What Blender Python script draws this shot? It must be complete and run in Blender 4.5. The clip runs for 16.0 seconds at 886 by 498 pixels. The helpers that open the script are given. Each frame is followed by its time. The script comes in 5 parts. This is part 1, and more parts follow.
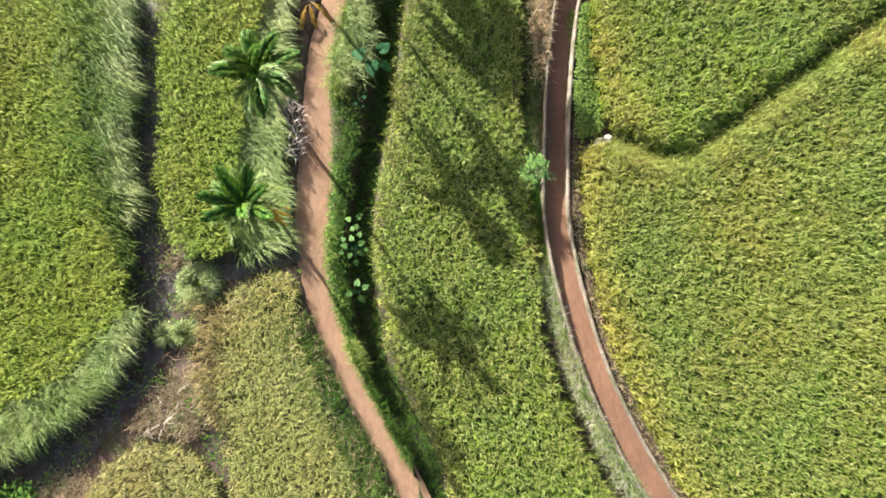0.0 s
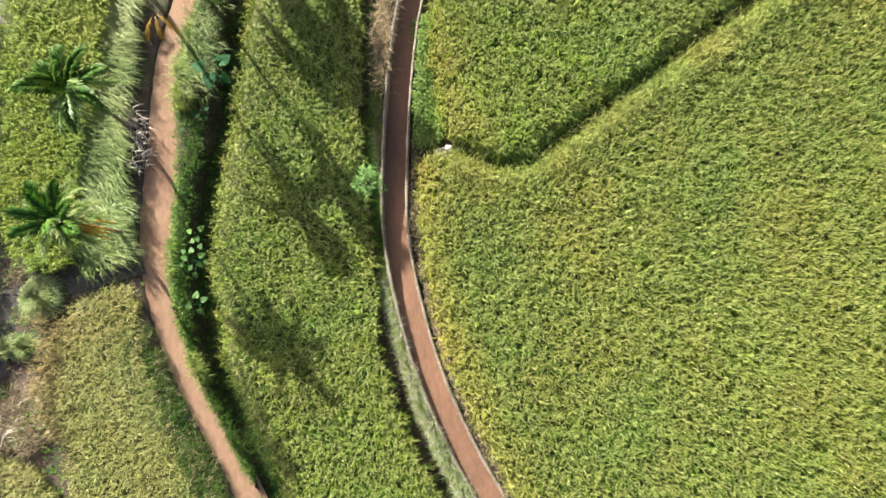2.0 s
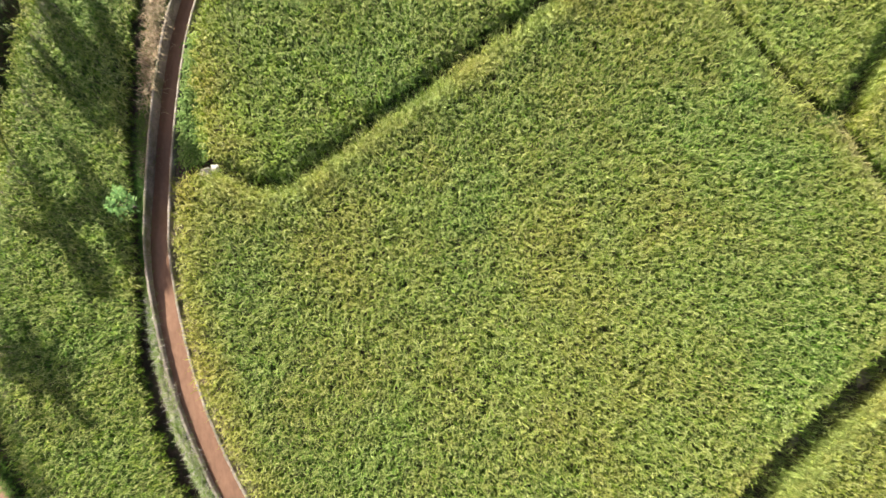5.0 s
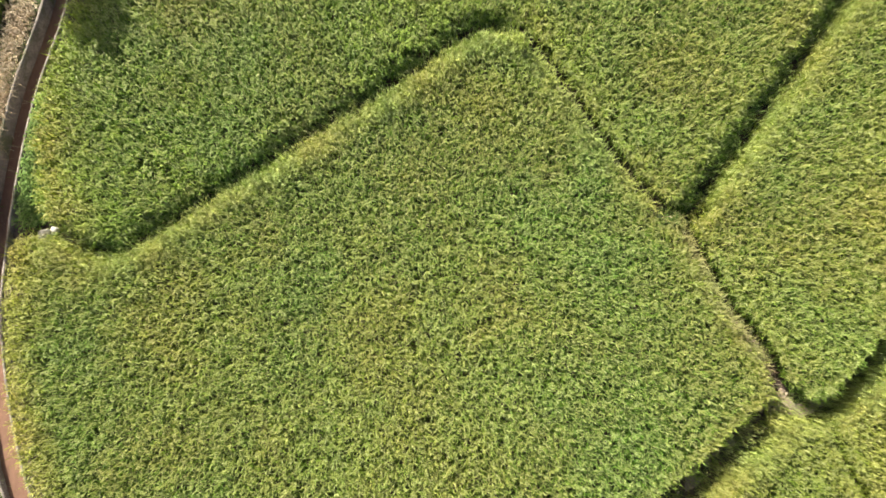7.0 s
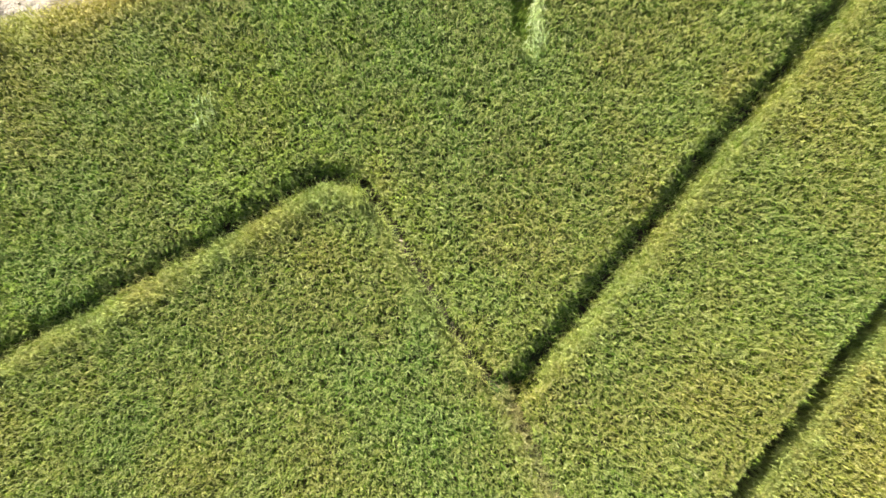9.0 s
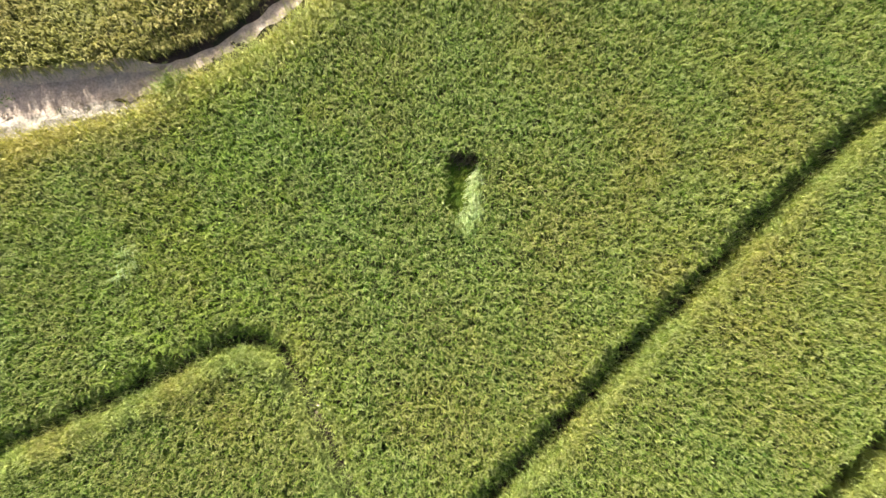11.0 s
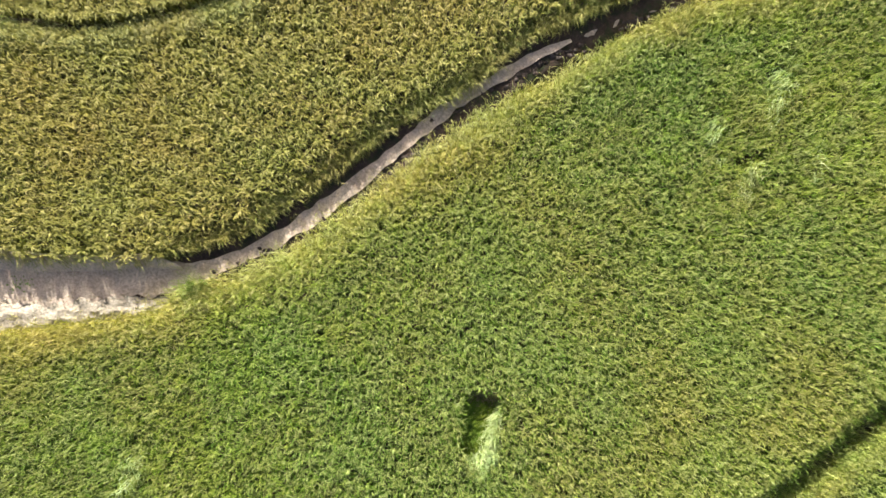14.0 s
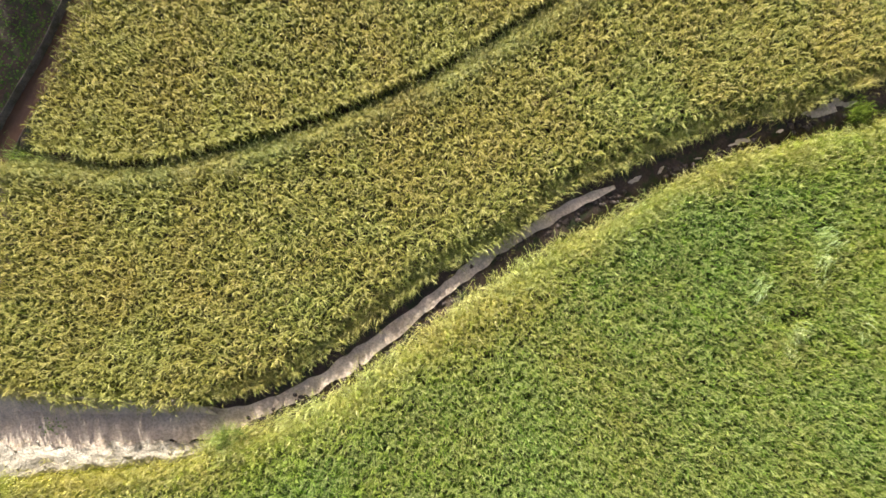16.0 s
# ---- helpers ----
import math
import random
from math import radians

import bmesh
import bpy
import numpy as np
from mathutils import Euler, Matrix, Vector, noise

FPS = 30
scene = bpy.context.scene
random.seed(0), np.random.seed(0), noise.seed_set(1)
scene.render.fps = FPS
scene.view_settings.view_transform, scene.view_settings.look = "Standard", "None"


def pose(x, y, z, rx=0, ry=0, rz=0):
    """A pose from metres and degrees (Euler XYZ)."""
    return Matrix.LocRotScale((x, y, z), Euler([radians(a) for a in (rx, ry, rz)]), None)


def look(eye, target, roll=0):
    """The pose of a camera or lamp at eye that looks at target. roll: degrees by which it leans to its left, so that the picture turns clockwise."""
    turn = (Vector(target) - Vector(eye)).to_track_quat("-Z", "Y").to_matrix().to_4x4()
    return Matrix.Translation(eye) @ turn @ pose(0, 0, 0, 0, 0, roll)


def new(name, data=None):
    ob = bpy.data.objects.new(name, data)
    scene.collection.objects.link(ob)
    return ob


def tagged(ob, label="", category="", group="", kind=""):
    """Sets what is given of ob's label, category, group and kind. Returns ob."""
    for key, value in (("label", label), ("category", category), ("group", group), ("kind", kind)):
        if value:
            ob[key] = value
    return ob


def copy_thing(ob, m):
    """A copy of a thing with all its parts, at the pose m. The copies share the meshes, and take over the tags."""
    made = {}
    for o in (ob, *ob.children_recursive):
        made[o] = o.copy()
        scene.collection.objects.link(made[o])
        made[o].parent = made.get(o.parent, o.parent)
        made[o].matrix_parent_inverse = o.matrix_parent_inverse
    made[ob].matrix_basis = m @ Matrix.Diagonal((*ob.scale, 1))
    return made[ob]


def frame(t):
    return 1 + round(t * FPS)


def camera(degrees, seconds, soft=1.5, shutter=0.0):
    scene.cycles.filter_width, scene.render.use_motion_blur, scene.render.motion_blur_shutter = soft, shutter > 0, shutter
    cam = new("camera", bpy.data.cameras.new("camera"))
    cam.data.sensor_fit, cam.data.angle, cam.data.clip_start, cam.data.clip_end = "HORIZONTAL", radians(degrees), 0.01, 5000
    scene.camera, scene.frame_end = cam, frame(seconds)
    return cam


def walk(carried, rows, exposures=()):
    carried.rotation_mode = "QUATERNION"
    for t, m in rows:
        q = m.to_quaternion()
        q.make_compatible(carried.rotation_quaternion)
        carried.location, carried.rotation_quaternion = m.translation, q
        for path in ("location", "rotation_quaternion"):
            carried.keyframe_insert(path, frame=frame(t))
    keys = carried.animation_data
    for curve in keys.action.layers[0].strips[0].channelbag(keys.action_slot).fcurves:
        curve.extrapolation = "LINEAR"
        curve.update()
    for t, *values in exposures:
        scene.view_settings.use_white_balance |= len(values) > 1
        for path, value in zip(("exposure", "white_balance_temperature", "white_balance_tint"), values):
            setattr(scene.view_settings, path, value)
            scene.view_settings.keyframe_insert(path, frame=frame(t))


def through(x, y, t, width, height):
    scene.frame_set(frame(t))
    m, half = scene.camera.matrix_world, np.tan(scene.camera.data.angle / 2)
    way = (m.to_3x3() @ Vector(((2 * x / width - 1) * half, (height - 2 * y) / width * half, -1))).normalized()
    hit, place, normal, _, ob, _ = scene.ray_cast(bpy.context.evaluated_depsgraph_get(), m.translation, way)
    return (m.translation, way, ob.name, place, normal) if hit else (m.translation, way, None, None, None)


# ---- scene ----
cam = camera(69.2, 16.0, 1.65)
PATH = [
    (0, (0.533, 1.292, 21.784), (0.544, 1.448, 19.79), -1.5),
    (0.5, (1.898, 1.209, 21.798), (1.912, 1.369, 19.804), -0.8),
    (1, (3.277, 1.124, 21.797), (3.291, 1.289, 19.804), -1.0),
    (1.5, (4.652, 1.113, 21.817), (4.667, 1.274, 19.823), -0.7),
    (2, (6.024, 1.1, 21.807), (6.038, 1.257, 19.813), -0.9),
    (2.5, (7.407, 0.99, 21.786), (7.419, 1.151, 19.792), -1.9),
    (3, (8.693, 0.756, 21.771), (8.711, 0.929, 19.779), -0.3),
    (3.5, (9.986, 0.568, 21.762), (10.009, 0.749, 19.77), 0.8),
    (4, (11.337, 0.44, 21.756), (11.36, 0.623, 19.764), 0.5),
    (4.2, (11.888, 0.473, 21.751), (11.908, 0.651, 19.759), -0.1),
    (6.3, (17.806, 1.896, 21.726), (17.821, 2.063, 19.733), -0.4),
    (6.5, (18.405, 2.148, 21.725), (18.419, 2.32, 19.733), -0.1),
    (7, (19.954, 3.078, 21.783), (19.962, 3.253, 19.791), -0.1),
    (7.5, (21.44, 4.217, 21.832), (21.448, 4.389, 19.839), 1.6),
    (8, (22.946, 5.528, 21.861), (22.951, 5.699, 19.868), 1.4),
    (8.5, (24.464, 6.9, 21.875), (24.46, 7.071, 19.882), -0.6),
    (9, (25.862, 8.343, 21.915), (25.858, 8.516, 19.923), -0.4),
    (9.5, (27.037, 9.817, 21.964), (27.041, 9.995, 19.972), 2.8),
    (10, (27.943, 11.306, 22.041), (27.944, 11.488, 20.049), 1.7),
    (10.2, (28.159, 11.898, 22.066), (28.16, 12.081, 20.074), 2.3),
    (12.3, (28.146, 18.244, 22.019), (28.12, 18.389, 20.025), -0.9),
    (12.5, (28.055, 18.793, 22.024), (28.024, 18.934, 20.03), -2.8),
    (13, (27.645, 20.071, 22.023), (27.611, 20.209, 20.028), -3.6),
    (13.5, (27.154, 21.285, 22.009), (27.12, 21.425, 20.014), -3.4),
    (14, (26.617, 22.481, 21.998), (26.58, 22.623, 20.004), -3.5),
    (14.5, (26.063, 23.648, 22.009), (26.024, 23.793, 20.015), -3.7),
    (15, (25.511, 24.845, 22.022), (25.469, 24.989, 20.027), -4.8),
    (15.5, (24.951, 26.077, 22.051), (24.906, 26.215, 20.056), -6.2),
    (16, (24.364, 27.295, 22.052), (24.319, 27.428, 20.057), -6.5),
]
walk(cam, [(t, look(eye, target, roll)) for t, eye, target, roll in PATH], [(0, 1.93), (4, 1.91), (6.5, 1.9), (10, 1.84), (16, 1.71)])
# ---- world and sun ----
SUN_UP, SUN_TURN = 20.5, -29.5
world = bpy.data.worlds.new("world")
scene.world = world
world.use_nodes = True
sky = world.node_tree.nodes.new("ShaderNodeTexSky")
sky.sky_type, sky.sun_disc, sky.air_density, sky.dust_density, sky.ozone_density = "NISHITA", False, 0.7, 6.0, 0.0
sky.sun_elevation, sky.sun_rotation = radians(SUN_UP), radians(SUN_TURN)
back = world.node_tree.nodes["Background"]
back.inputs["Strength"].default_value = 0.055
world.node_tree.links.new(sky.outputs[0], back.inputs["Color"])
sun = new("sun", bpy.data.lights.new("sun", "SUN"))
sun.data.energy, sun.data.angle, sun.data.color = 5.0, radians(0.6), (1.0, 0.94, 0.82)
up, turn = radians(SUN_UP), radians(SUN_TURN)
sun.matrix_world = look((math.sin(turn) * math.cos(up) * 50, math.cos(turn) * math.cos(up) * 50, math.sin(up) * 50), (0, 0, 0))


# ---- materials ----
def material(name, rough=0.8, metal=0.0):
    m = bpy.data.materials.new(name)
    m.use_nodes = True
    b = m.node_tree.nodes["Principled BSDF"]
    b.inputs["Roughness"].default_value, b.inputs["Metallic"].default_value = rough, metal
    return m, m.node_tree.nodes, m.node_tree.links, b


def ramp(nodes, stops):
    r = nodes.new("ShaderNodeValToRGB")
    while len(r.color_ramp.elements) < len(stops):
        r.color_ramp.elements.new(0.5)
    for e, (at, c) in zip(r.color_ramp.elements, stops):
        e.position, e.color = at, (*c, 1)
    return r


def noise_node(nodes, links, scale, detail=4.0, rough=0.6, stretch=None):
    n = nodes.new("ShaderNodeTexNoise")
    n.inputs["Scale"].default_value, n.inputs["Detail"].default_value, n.inputs["Roughness"].default_value = scale, detail, rough
    g = nodes.new("ShaderNodeNewGeometry")
    if stretch:
        v = nodes.new("ShaderNodeVectorMath")
        v.operation = "MULTIPLY"
        v.inputs[1].default_value = stretch
        links.new(g.outputs["Position"], v.inputs[0])
        links.new(v.outputs[0], n.inputs["Vector"])
    else:
        links.new(g.outputs["Position"], n.inputs["Vector"])
    return n


def mixed(nodes, links, fac, a, b, kind="MIX"):
    m = nodes.new("ShaderNodeMix")
    m.data_type, m.blend_type = "RGBA", kind
    for socket, value in ((m.inputs[0], fac), (m.inputs[6], a), (m.inputs[7], b)):
        if isinstance(value, (int, float)):
            socket.default_value = value
        elif isinstance(value, tuple):
            socket.default_value = (*value, 1)
        else:
            links.new(value, socket)
    return m.outputs[2]


def bump(nodes, links, b, height, strength, distance):
    k = nodes.new("ShaderNodeBump")
    k.inputs["Strength"].default_value, k.inputs["Distance"].default_value = strength, distance
    links.new(height, k.inputs["Height"])
    links.new(k.outputs[0], b.inputs["Normal"])


def plant(name, young, ripe, through=0.35, rough=0.55):
    """Thin leaves: each blade has its own tint between two colours of young and of ripe growth; the attribute ripe mixes the two."""
    m, nodes, links, b = material(name, rough)
    g = nodes.new("ShaderNodeNewGeometry")
    a = nodes.new("ShaderNodeAttribute")
    a.attribute_name = "ripe"
    ry, rr = ramp(nodes, list(zip((0.0, 0.55, 1.0), young))), ramp(nodes, list(zip((0.0, 0.55, 1.0), ripe)))
    links.new(g.outputs["Random Per Island"], ry.inputs[0])
    links.new(g.outputs["Random Per Island"], rr.inputs[0])
    n = noise_node(nodes, links, 0.5, 3.0)
    add = nodes.new("ShaderNodeMath")
    add.operation, add.use_clamp = "MULTIPLY_ADD", True
    add.inputs[1].default_value, add.inputs[2].default_value = 0.5, -0.25
    links.new(n.outputs[0], add.inputs[0])
    total = nodes.new("ShaderNodeMath")
    total.operation, total.use_clamp = "ADD", True
    links.new(add.outputs[0], total.inputs[0])
    links.new(a.outputs["Fac"], total.inputs[1])
    colour = mixed(nodes, links, total.outputs[0], ry.outputs[0], rr.outputs[0])
    stand = noise_node(nodes, links, 0.3, 2.0)
    cast = ramp(nodes, [(0.36, (0.95, 1.02, 1.02)), (0.64, (1.06, 0.98, 1.0))])
    links.new(stand.outputs[0], cast.inputs[0])
    colour = mixed(nodes, links, 1.0, colour, cast.outputs[0], "MULTIPLY")
    links.new(colour, b.inputs["Base Color"])
    b.inputs["Specular IOR Level"].default_value = 0.15
    t = nodes.new("ShaderNodeBsdfTranslucent")
    links.new(mixed(nodes, links, 1.0, colour, (1.0, 1.12, 0.3), "MULTIPLY"), t.inputs["Color"])
    s = nodes.new("ShaderNodeMixShader")
    s.inputs[0].default_value = through
    links.new(b.outputs[0], s.inputs[1])
    links.new(t.outputs[0], s.inputs[2])
    links.new(s.outputs[0], nodes["Material Output"].inputs["Surface"])
    return m


def earth(name, dark, light, scale, rough=0.9, relief=0.03, fine=14.0, moss=None):
    m, nodes, links, b = material(name, rough)
    n1, n2 = noise_node(nodes, links, scale, 5.0), noise_node(nodes, links, scale * fine, 4.0)
    r = ramp(nodes, [(0.3, dark), (0.7, light)])
    links.new(n1.outputs[0], r.inputs[0])
    r2 = ramp(nodes, [(0.3, (0.6, 0.6, 0.6)), (0.75, (1.25, 1.25, 1.25))])
    links.new(n2.outputs[0], r2.inputs[0])
    c = mixed(nodes, links, 1.0, r.outputs[0], r2.outputs[0], "MULTIPLY")
    if moss:
        n3 = noise_node(nodes, links, 1.3, 6.0, 0.7)
        k = ramp(nodes, [(0.48, (0, 0, 0)), (0.62, (1, 1, 1))])
        links.new(n3.outputs[0], k.inputs[0])
        c = mixed(nodes, links, k.outputs[0], c, moss)
    links.new(c, b.inputs["Base Color"])
    bump(nodes, links, b, n2.outputs[0], 0.8, relief)
    return m


def muddy_water(name, shallow, deep, rough):
    m, nodes, links, b = material(name, rough)
    n1, n2 = noise_node(nodes, links, 0.7, 4.0, 0.6, (1.6, 0.6, 1)), noise_node(nodes, links, 9.0, 3.0, 0.6, (1.0, 0.45, 1))
    r = ramp(nodes, [(0.3, deep), (0.7, shallow)])
    links.new(n1.outputs[0], r.inputs[0])
    r2 = ramp(nodes, [(0.3, (0.88, 0.88, 0.88)), (0.7, (1.12, 1.12, 1.12))])
    links.new(n2.outputs[0], r2.inputs[0])
    links.new(mixed(nodes, links, 1.0, r.outputs[0], r2.outputs[0], "MULTIPLY"), b.inputs["Base Color"])
    b.inputs["IOR"].default_value = 1.33
    bump(nodes, links, b, n2.outputs[0], 0.25, 0.02)
    return m


RICE_LEAF = plant("rice leaf", [(0.07, 0.146, 0.016), (0.118, 0.226, 0.025), (0.19, 0.32, 0.05)], [(0.225, 0.24, 0.025), (0.322, 0.337, 0.042), (0.43, 0.445, 0.09)], 0.2)
RICE_EAR = plant("rice ear", [(0.2, 0.263, 0.058), (0.286, 0.352, 0.1), (0.38, 0.443, 0.17)], [(0.36, 0.347, 0.07), (0.45, 0.43, 0.115), (0.545, 0.52, 0.2)], 0.16)
LIME_LEAF = plant("lime green rice leaf", [(0.085, 0.165, 0.012), (0.145, 0.255, 0.022), (0.23, 0.35, 0.045)], [(0.2, 0.26, 0.025), (0.29, 0.36, 0.045), (0.4, 0.47, 0.1)], 0.17)
LIME_EAR = plant("lime green rice ear", [(0.2, 0.285, 0.04), (0.28, 0.37, 0.07), (0.37, 0.45, 0.12)], [(0.32, 0.37, 0.05), (0.41, 0.46, 0.09), (0.5, 0.55, 0.17)], 0.13)
RIPE_LEAF = plant("ripe rice leaf", [(0.1, 0.15, 0.022), (0.18, 0.235, 0.045), (0.3, 0.35, 0.1)], [(0.155, 0.15, 0.022), (0.24, 0.23, 0.04), (0.36, 0.345, 0.1)], 0.18)
RIPE_EAR = plant("ripe rice ear", [(0.24, 0.25, 0.055), (0.36, 0.36, 0.1), (0.5, 0.48, 0.19)], [(0.285, 0.26, 0.056), (0.375, 0.343, 0.095), (0.49, 0.45, 0.175)], 0.12)
KHAKI_LEAF = plant("khaki rice leaf", [(0.14, 0.19, 0.035), (0.22, 0.265, 0.07), (0.33, 0.37, 0.13)], [(0.25, 0.21, 0.075), (0.36, 0.3, 0.13), (0.48, 0.42, 0.22)], 0.18)
KHAKI_EAR = plant("khaki rice ear", [(0.28, 0.3, 0.09), (0.37, 0.385, 0.13), (0.46, 0.465, 0.2)], [(0.38, 0.31, 0.13), (0.47, 0.39, 0.19), (0.57, 0.49, 0.28)], 0.12)
GRASS = plant("grass", [(0.1, 0.19, 0.026), (0.22, 0.34, 0.066), (0.4, 0.5, 0.15)], [(0.36, 0.38, 0.09), (0.52, 0.53, 0.17), (0.63, 0.62, 0.27)], 0.25)
SILVER = plant("pale long grass", [(0.09, 0.165, 0.035), (0.18, 0.275, 0.075), (0.32, 0.42, 0.17)], [(0.26, 0.33, 0.12), (0.39, 0.465, 0.21), (0.53, 0.59, 0.34)], 0.2)
# paler than rice: paints the sunlit side of furrow rims; also pale bund grass
LIP = plant("pale bund grass and sunlit rim tone", [(0.27, 0.34, 0.08), (0.38, 0.45, 0.13), (0.5, 0.56, 0.2)], [(0.45, 0.46, 0.1), (0.56, 0.56, 0.15), (0.66, 0.66, 0.24)], 0.2)
WEED = plant("weed", [(0.035, 0.1, 0.015), (0.075, 0.17, 0.026), (0.14, 0.26, 0.05)], [(0.15, 0.24, 0.05), (0.22, 0.32, 0.08), (0.32, 0.4, 0.15)], 0.25)
STRAW = plant("dry straw", [(0.26, 0.2, 0.11), (0.4, 0.32, 0.2), (0.55, 0.47, 0.33)], [(0.08, 0.065, 0.04), (0.2, 0.15, 0.1), (0.4, 0.32, 0.22)], 0.15)
LODGED = plant("lodged rice", [(0.3, 0.44, 0.16), (0.42, 0.56, 0.24), (0.56, 0.67, 0.37)], [(0.5, 0.48, 0.12), (0.62, 0.58, 0.19), (0.72, 0.68, 0.3)], 0.2)
DEADWOOD = plant("bleached dead wood", [(0.4, 0.37, 0.33), (0.54, 0.5, 0.46), (0.68, 0.64, 0.59)], [(0.12, 0.1, 0.08), (0.25, 0.21, 0.18), (0.45, 0.4, 0.35)], 0.05)
PALM = plant("palm leaf", [(0.026, 0.1, 0.016), (0.05, 0.165, 0.027), (0.1, 0.25, 0.055)], [(0.3, 0.2, 0.03), (0.45, 0.28, 0.04), (0.5, 0.34, 0.08)], 0.3, 0.4)
# paler palm copy: sun and gloss on the brighter fronds put into colour
PALM_PALE = plant("pale sunlit palm leaf", [(0.08, 0.18, 0.04), (0.2, 0.34, 0.11), (0.42, 0.5, 0.28)], [(0.3, 0.3, 0.1), (0.42, 0.36, 0.12), (0.5, 0.4, 0.15)], 0.3, 0.35)
TARO = plant("taro leaf", [(0.015, 0.065, 0.028), (0.025, 0.095, 0.04), (0.05, 0.14, 0.06)], [(0.16, 0.32, 0.09), (0.22, 0.4, 0.11), (0.3, 0.44, 0.16)], 0.3, 0.6)
SOIL = earth("paddy soil", (0.048, 0.031, 0.024), (0.125, 0.086, 0.068), 1.1, 0.85, 0.04, 14.0, (0.035, 0.05, 0.018))
def far_fields(m):
    """Beyond the built paddies the sheet turns into plain crop land."""
    nodes, links = m.node_tree.nodes, m.node_tree.links
    b = nodes["Principled BSDF"]
    near = b.inputs["Base Color"].links[0].from_socket
    g, sep = nodes.new("ShaderNodeNewGeometry"), nodes.new("ShaderNodeSeparateXYZ")
    links.new(g.outputs["Position"], sep.inputs[0])
    masks = []
    for axis, centre, half in ((0, 14.3, 30.8), (1, 16.4, 25.0)):
        off, size, over = nodes.new("ShaderNodeMath"), nodes.new("ShaderNodeMath"), nodes.new("ShaderNodeMath")
        off.operation, size.operation, over.operation = "SUBTRACT", "ABSOLUTE", "SUBTRACT"
        off.inputs[1].default_value, over.inputs[1].default_value = centre, half
        links.new(sep.outputs[axis], off.inputs[0]), links.new(off.outputs[0], size.inputs[0]), links.new(size.outputs[0], over.inputs[0])
        masks.append(over)
    top = nodes.new("ShaderNodeMath")
    top.operation, top.use_clamp = "MAXIMUM", True
    links.new(masks[0].outputs[0], top.inputs[0]), links.new(masks[1].outputs[0], top.inputs[1])
    v = nodes.new("ShaderNodeTexVoronoi")
    v.inputs["Scale"].default_value = 0.05
    links.new(g.outputs["Position"], v.inputs["Vector"])
    r = ramp(nodes, [(0.0, (0.1, 0.15, 0.03)), (0.5, (0.17, 0.2, 0.04)), (1.0, (0.26, 0.24, 0.06))])
    links.new(v.outputs["Color"], r.inputs[0])
    n = noise_node(nodes, links, 3.0, 5.0, 0.7)
    k = ramp(nodes, [(0.3, (0.5, 0.5, 0.5)), (0.7, (1.3, 1.3, 1.3))])
    links.new(n.outputs[0], k.inputs[0])
    links.new(mixed(nodes, links, top.outputs[0], near, mixed(nodes, links, 1.0, r.outputs[0], k.outputs[0], "MULTIPLY")), b.inputs["Base Color"])


far_fields(SOIL)
MUD = earth("path mud", (0.33, 0.245, 0.185), (0.5, 0.39, 0.305), 0.9, 0.75, 0.03)
LANE = earth("pale trodden earth", (0.5, 0.4, 0.325), (0.66, 0.55, 0.46), 0.9, 0.85, 0.02)
SAND = earth("pale sandy soil", (0.34, 0.295, 0.235), (0.47, 0.43, 0.37), 2.0, 0.95, 0.06, 6.0)
PALE_EARTH = earth("pale bank earth", (0.66, 0.52, 0.4), (0.84, 0.7, 0.57), 1.2, 0.9, 0.03)
CLOD = earth("dark clod", (0.05, 0.038, 0.033), (0.12, 0.09, 0.08), 3.0, 0.8, 0.03)
CONCRETE = earth("old concrete", (0.17, 0.14, 0.115), (0.32, 0.28, 0.24), 1.7, 0.9, 0.012, 9.0, (0.11, 0.11, 0.06))
STONE = earth("white stone", (0.4, 0.38, 0.35), (0.62, 0.6, 0.56), 5.0, 0.85, 0.02)
DITCH_MUD = earth("grey ditch mud", (0.05, 0.047, 0.046), (0.12, 0.108, 0.104), 1.6, 0.7, 0.04, 9.0)
FURROW_MUD = earth("brown furrow mud", (0.16, 0.125, 0.1), (0.3, 0.25, 0.2), 1.6, 0.8, 0.04, 9.0)
BARK = earth("palm bark", (0.12, 0.1, 0.08), (0.3, 0.26, 0.2), 4.0, 0.9, 0.02)
STREAM = muddy_water("muddy stream water", (0.305, 0.2, 0.137), (0.245, 0.152, 0.105), 0.25)
CANAL = muddy_water("muddy canal water", (0.225, 0.132, 0.089), (0.16, 0.093, 0.065), 0.2)


# ---- tools ----
def spline(points, step=0.25):
    """A smooth line through the points of the plan, at even steps."""
    p = np.array(points, float)
    p = np.vstack([2 * p[0] - p[1], p, 2 * p[-1] - p[-2]])
    out = []
    for a, b, c, d in zip(p, p[1:], p[2:], p[3:]):
        n = max(1, int(np.linalg.norm(c - b) / step))
        t = (np.arange(n) / n)[:, None]
        out.append(0.5 * (2 * b + (c - a) * t + (2 * a - 5 * b + 4 * c - d) * t**2 + (3 * b - a - 3 * c + d) * t**3))
    return np.vstack(out + [p[-2:-1]])


def away(p, line):
    """How far the points p of the plan lie from a line."""
    best = np.full(len(p), 1e9)
    for a, b in zip(line[:-1], line[1:]):
        ab = b - a
        t = np.clip(((p - a) @ ab) / (ab @ ab + 1e-12), 0, 1)
        best = np.minimum(best, np.hypot(*(p - a - t[:, None] * ab).T))
    return best


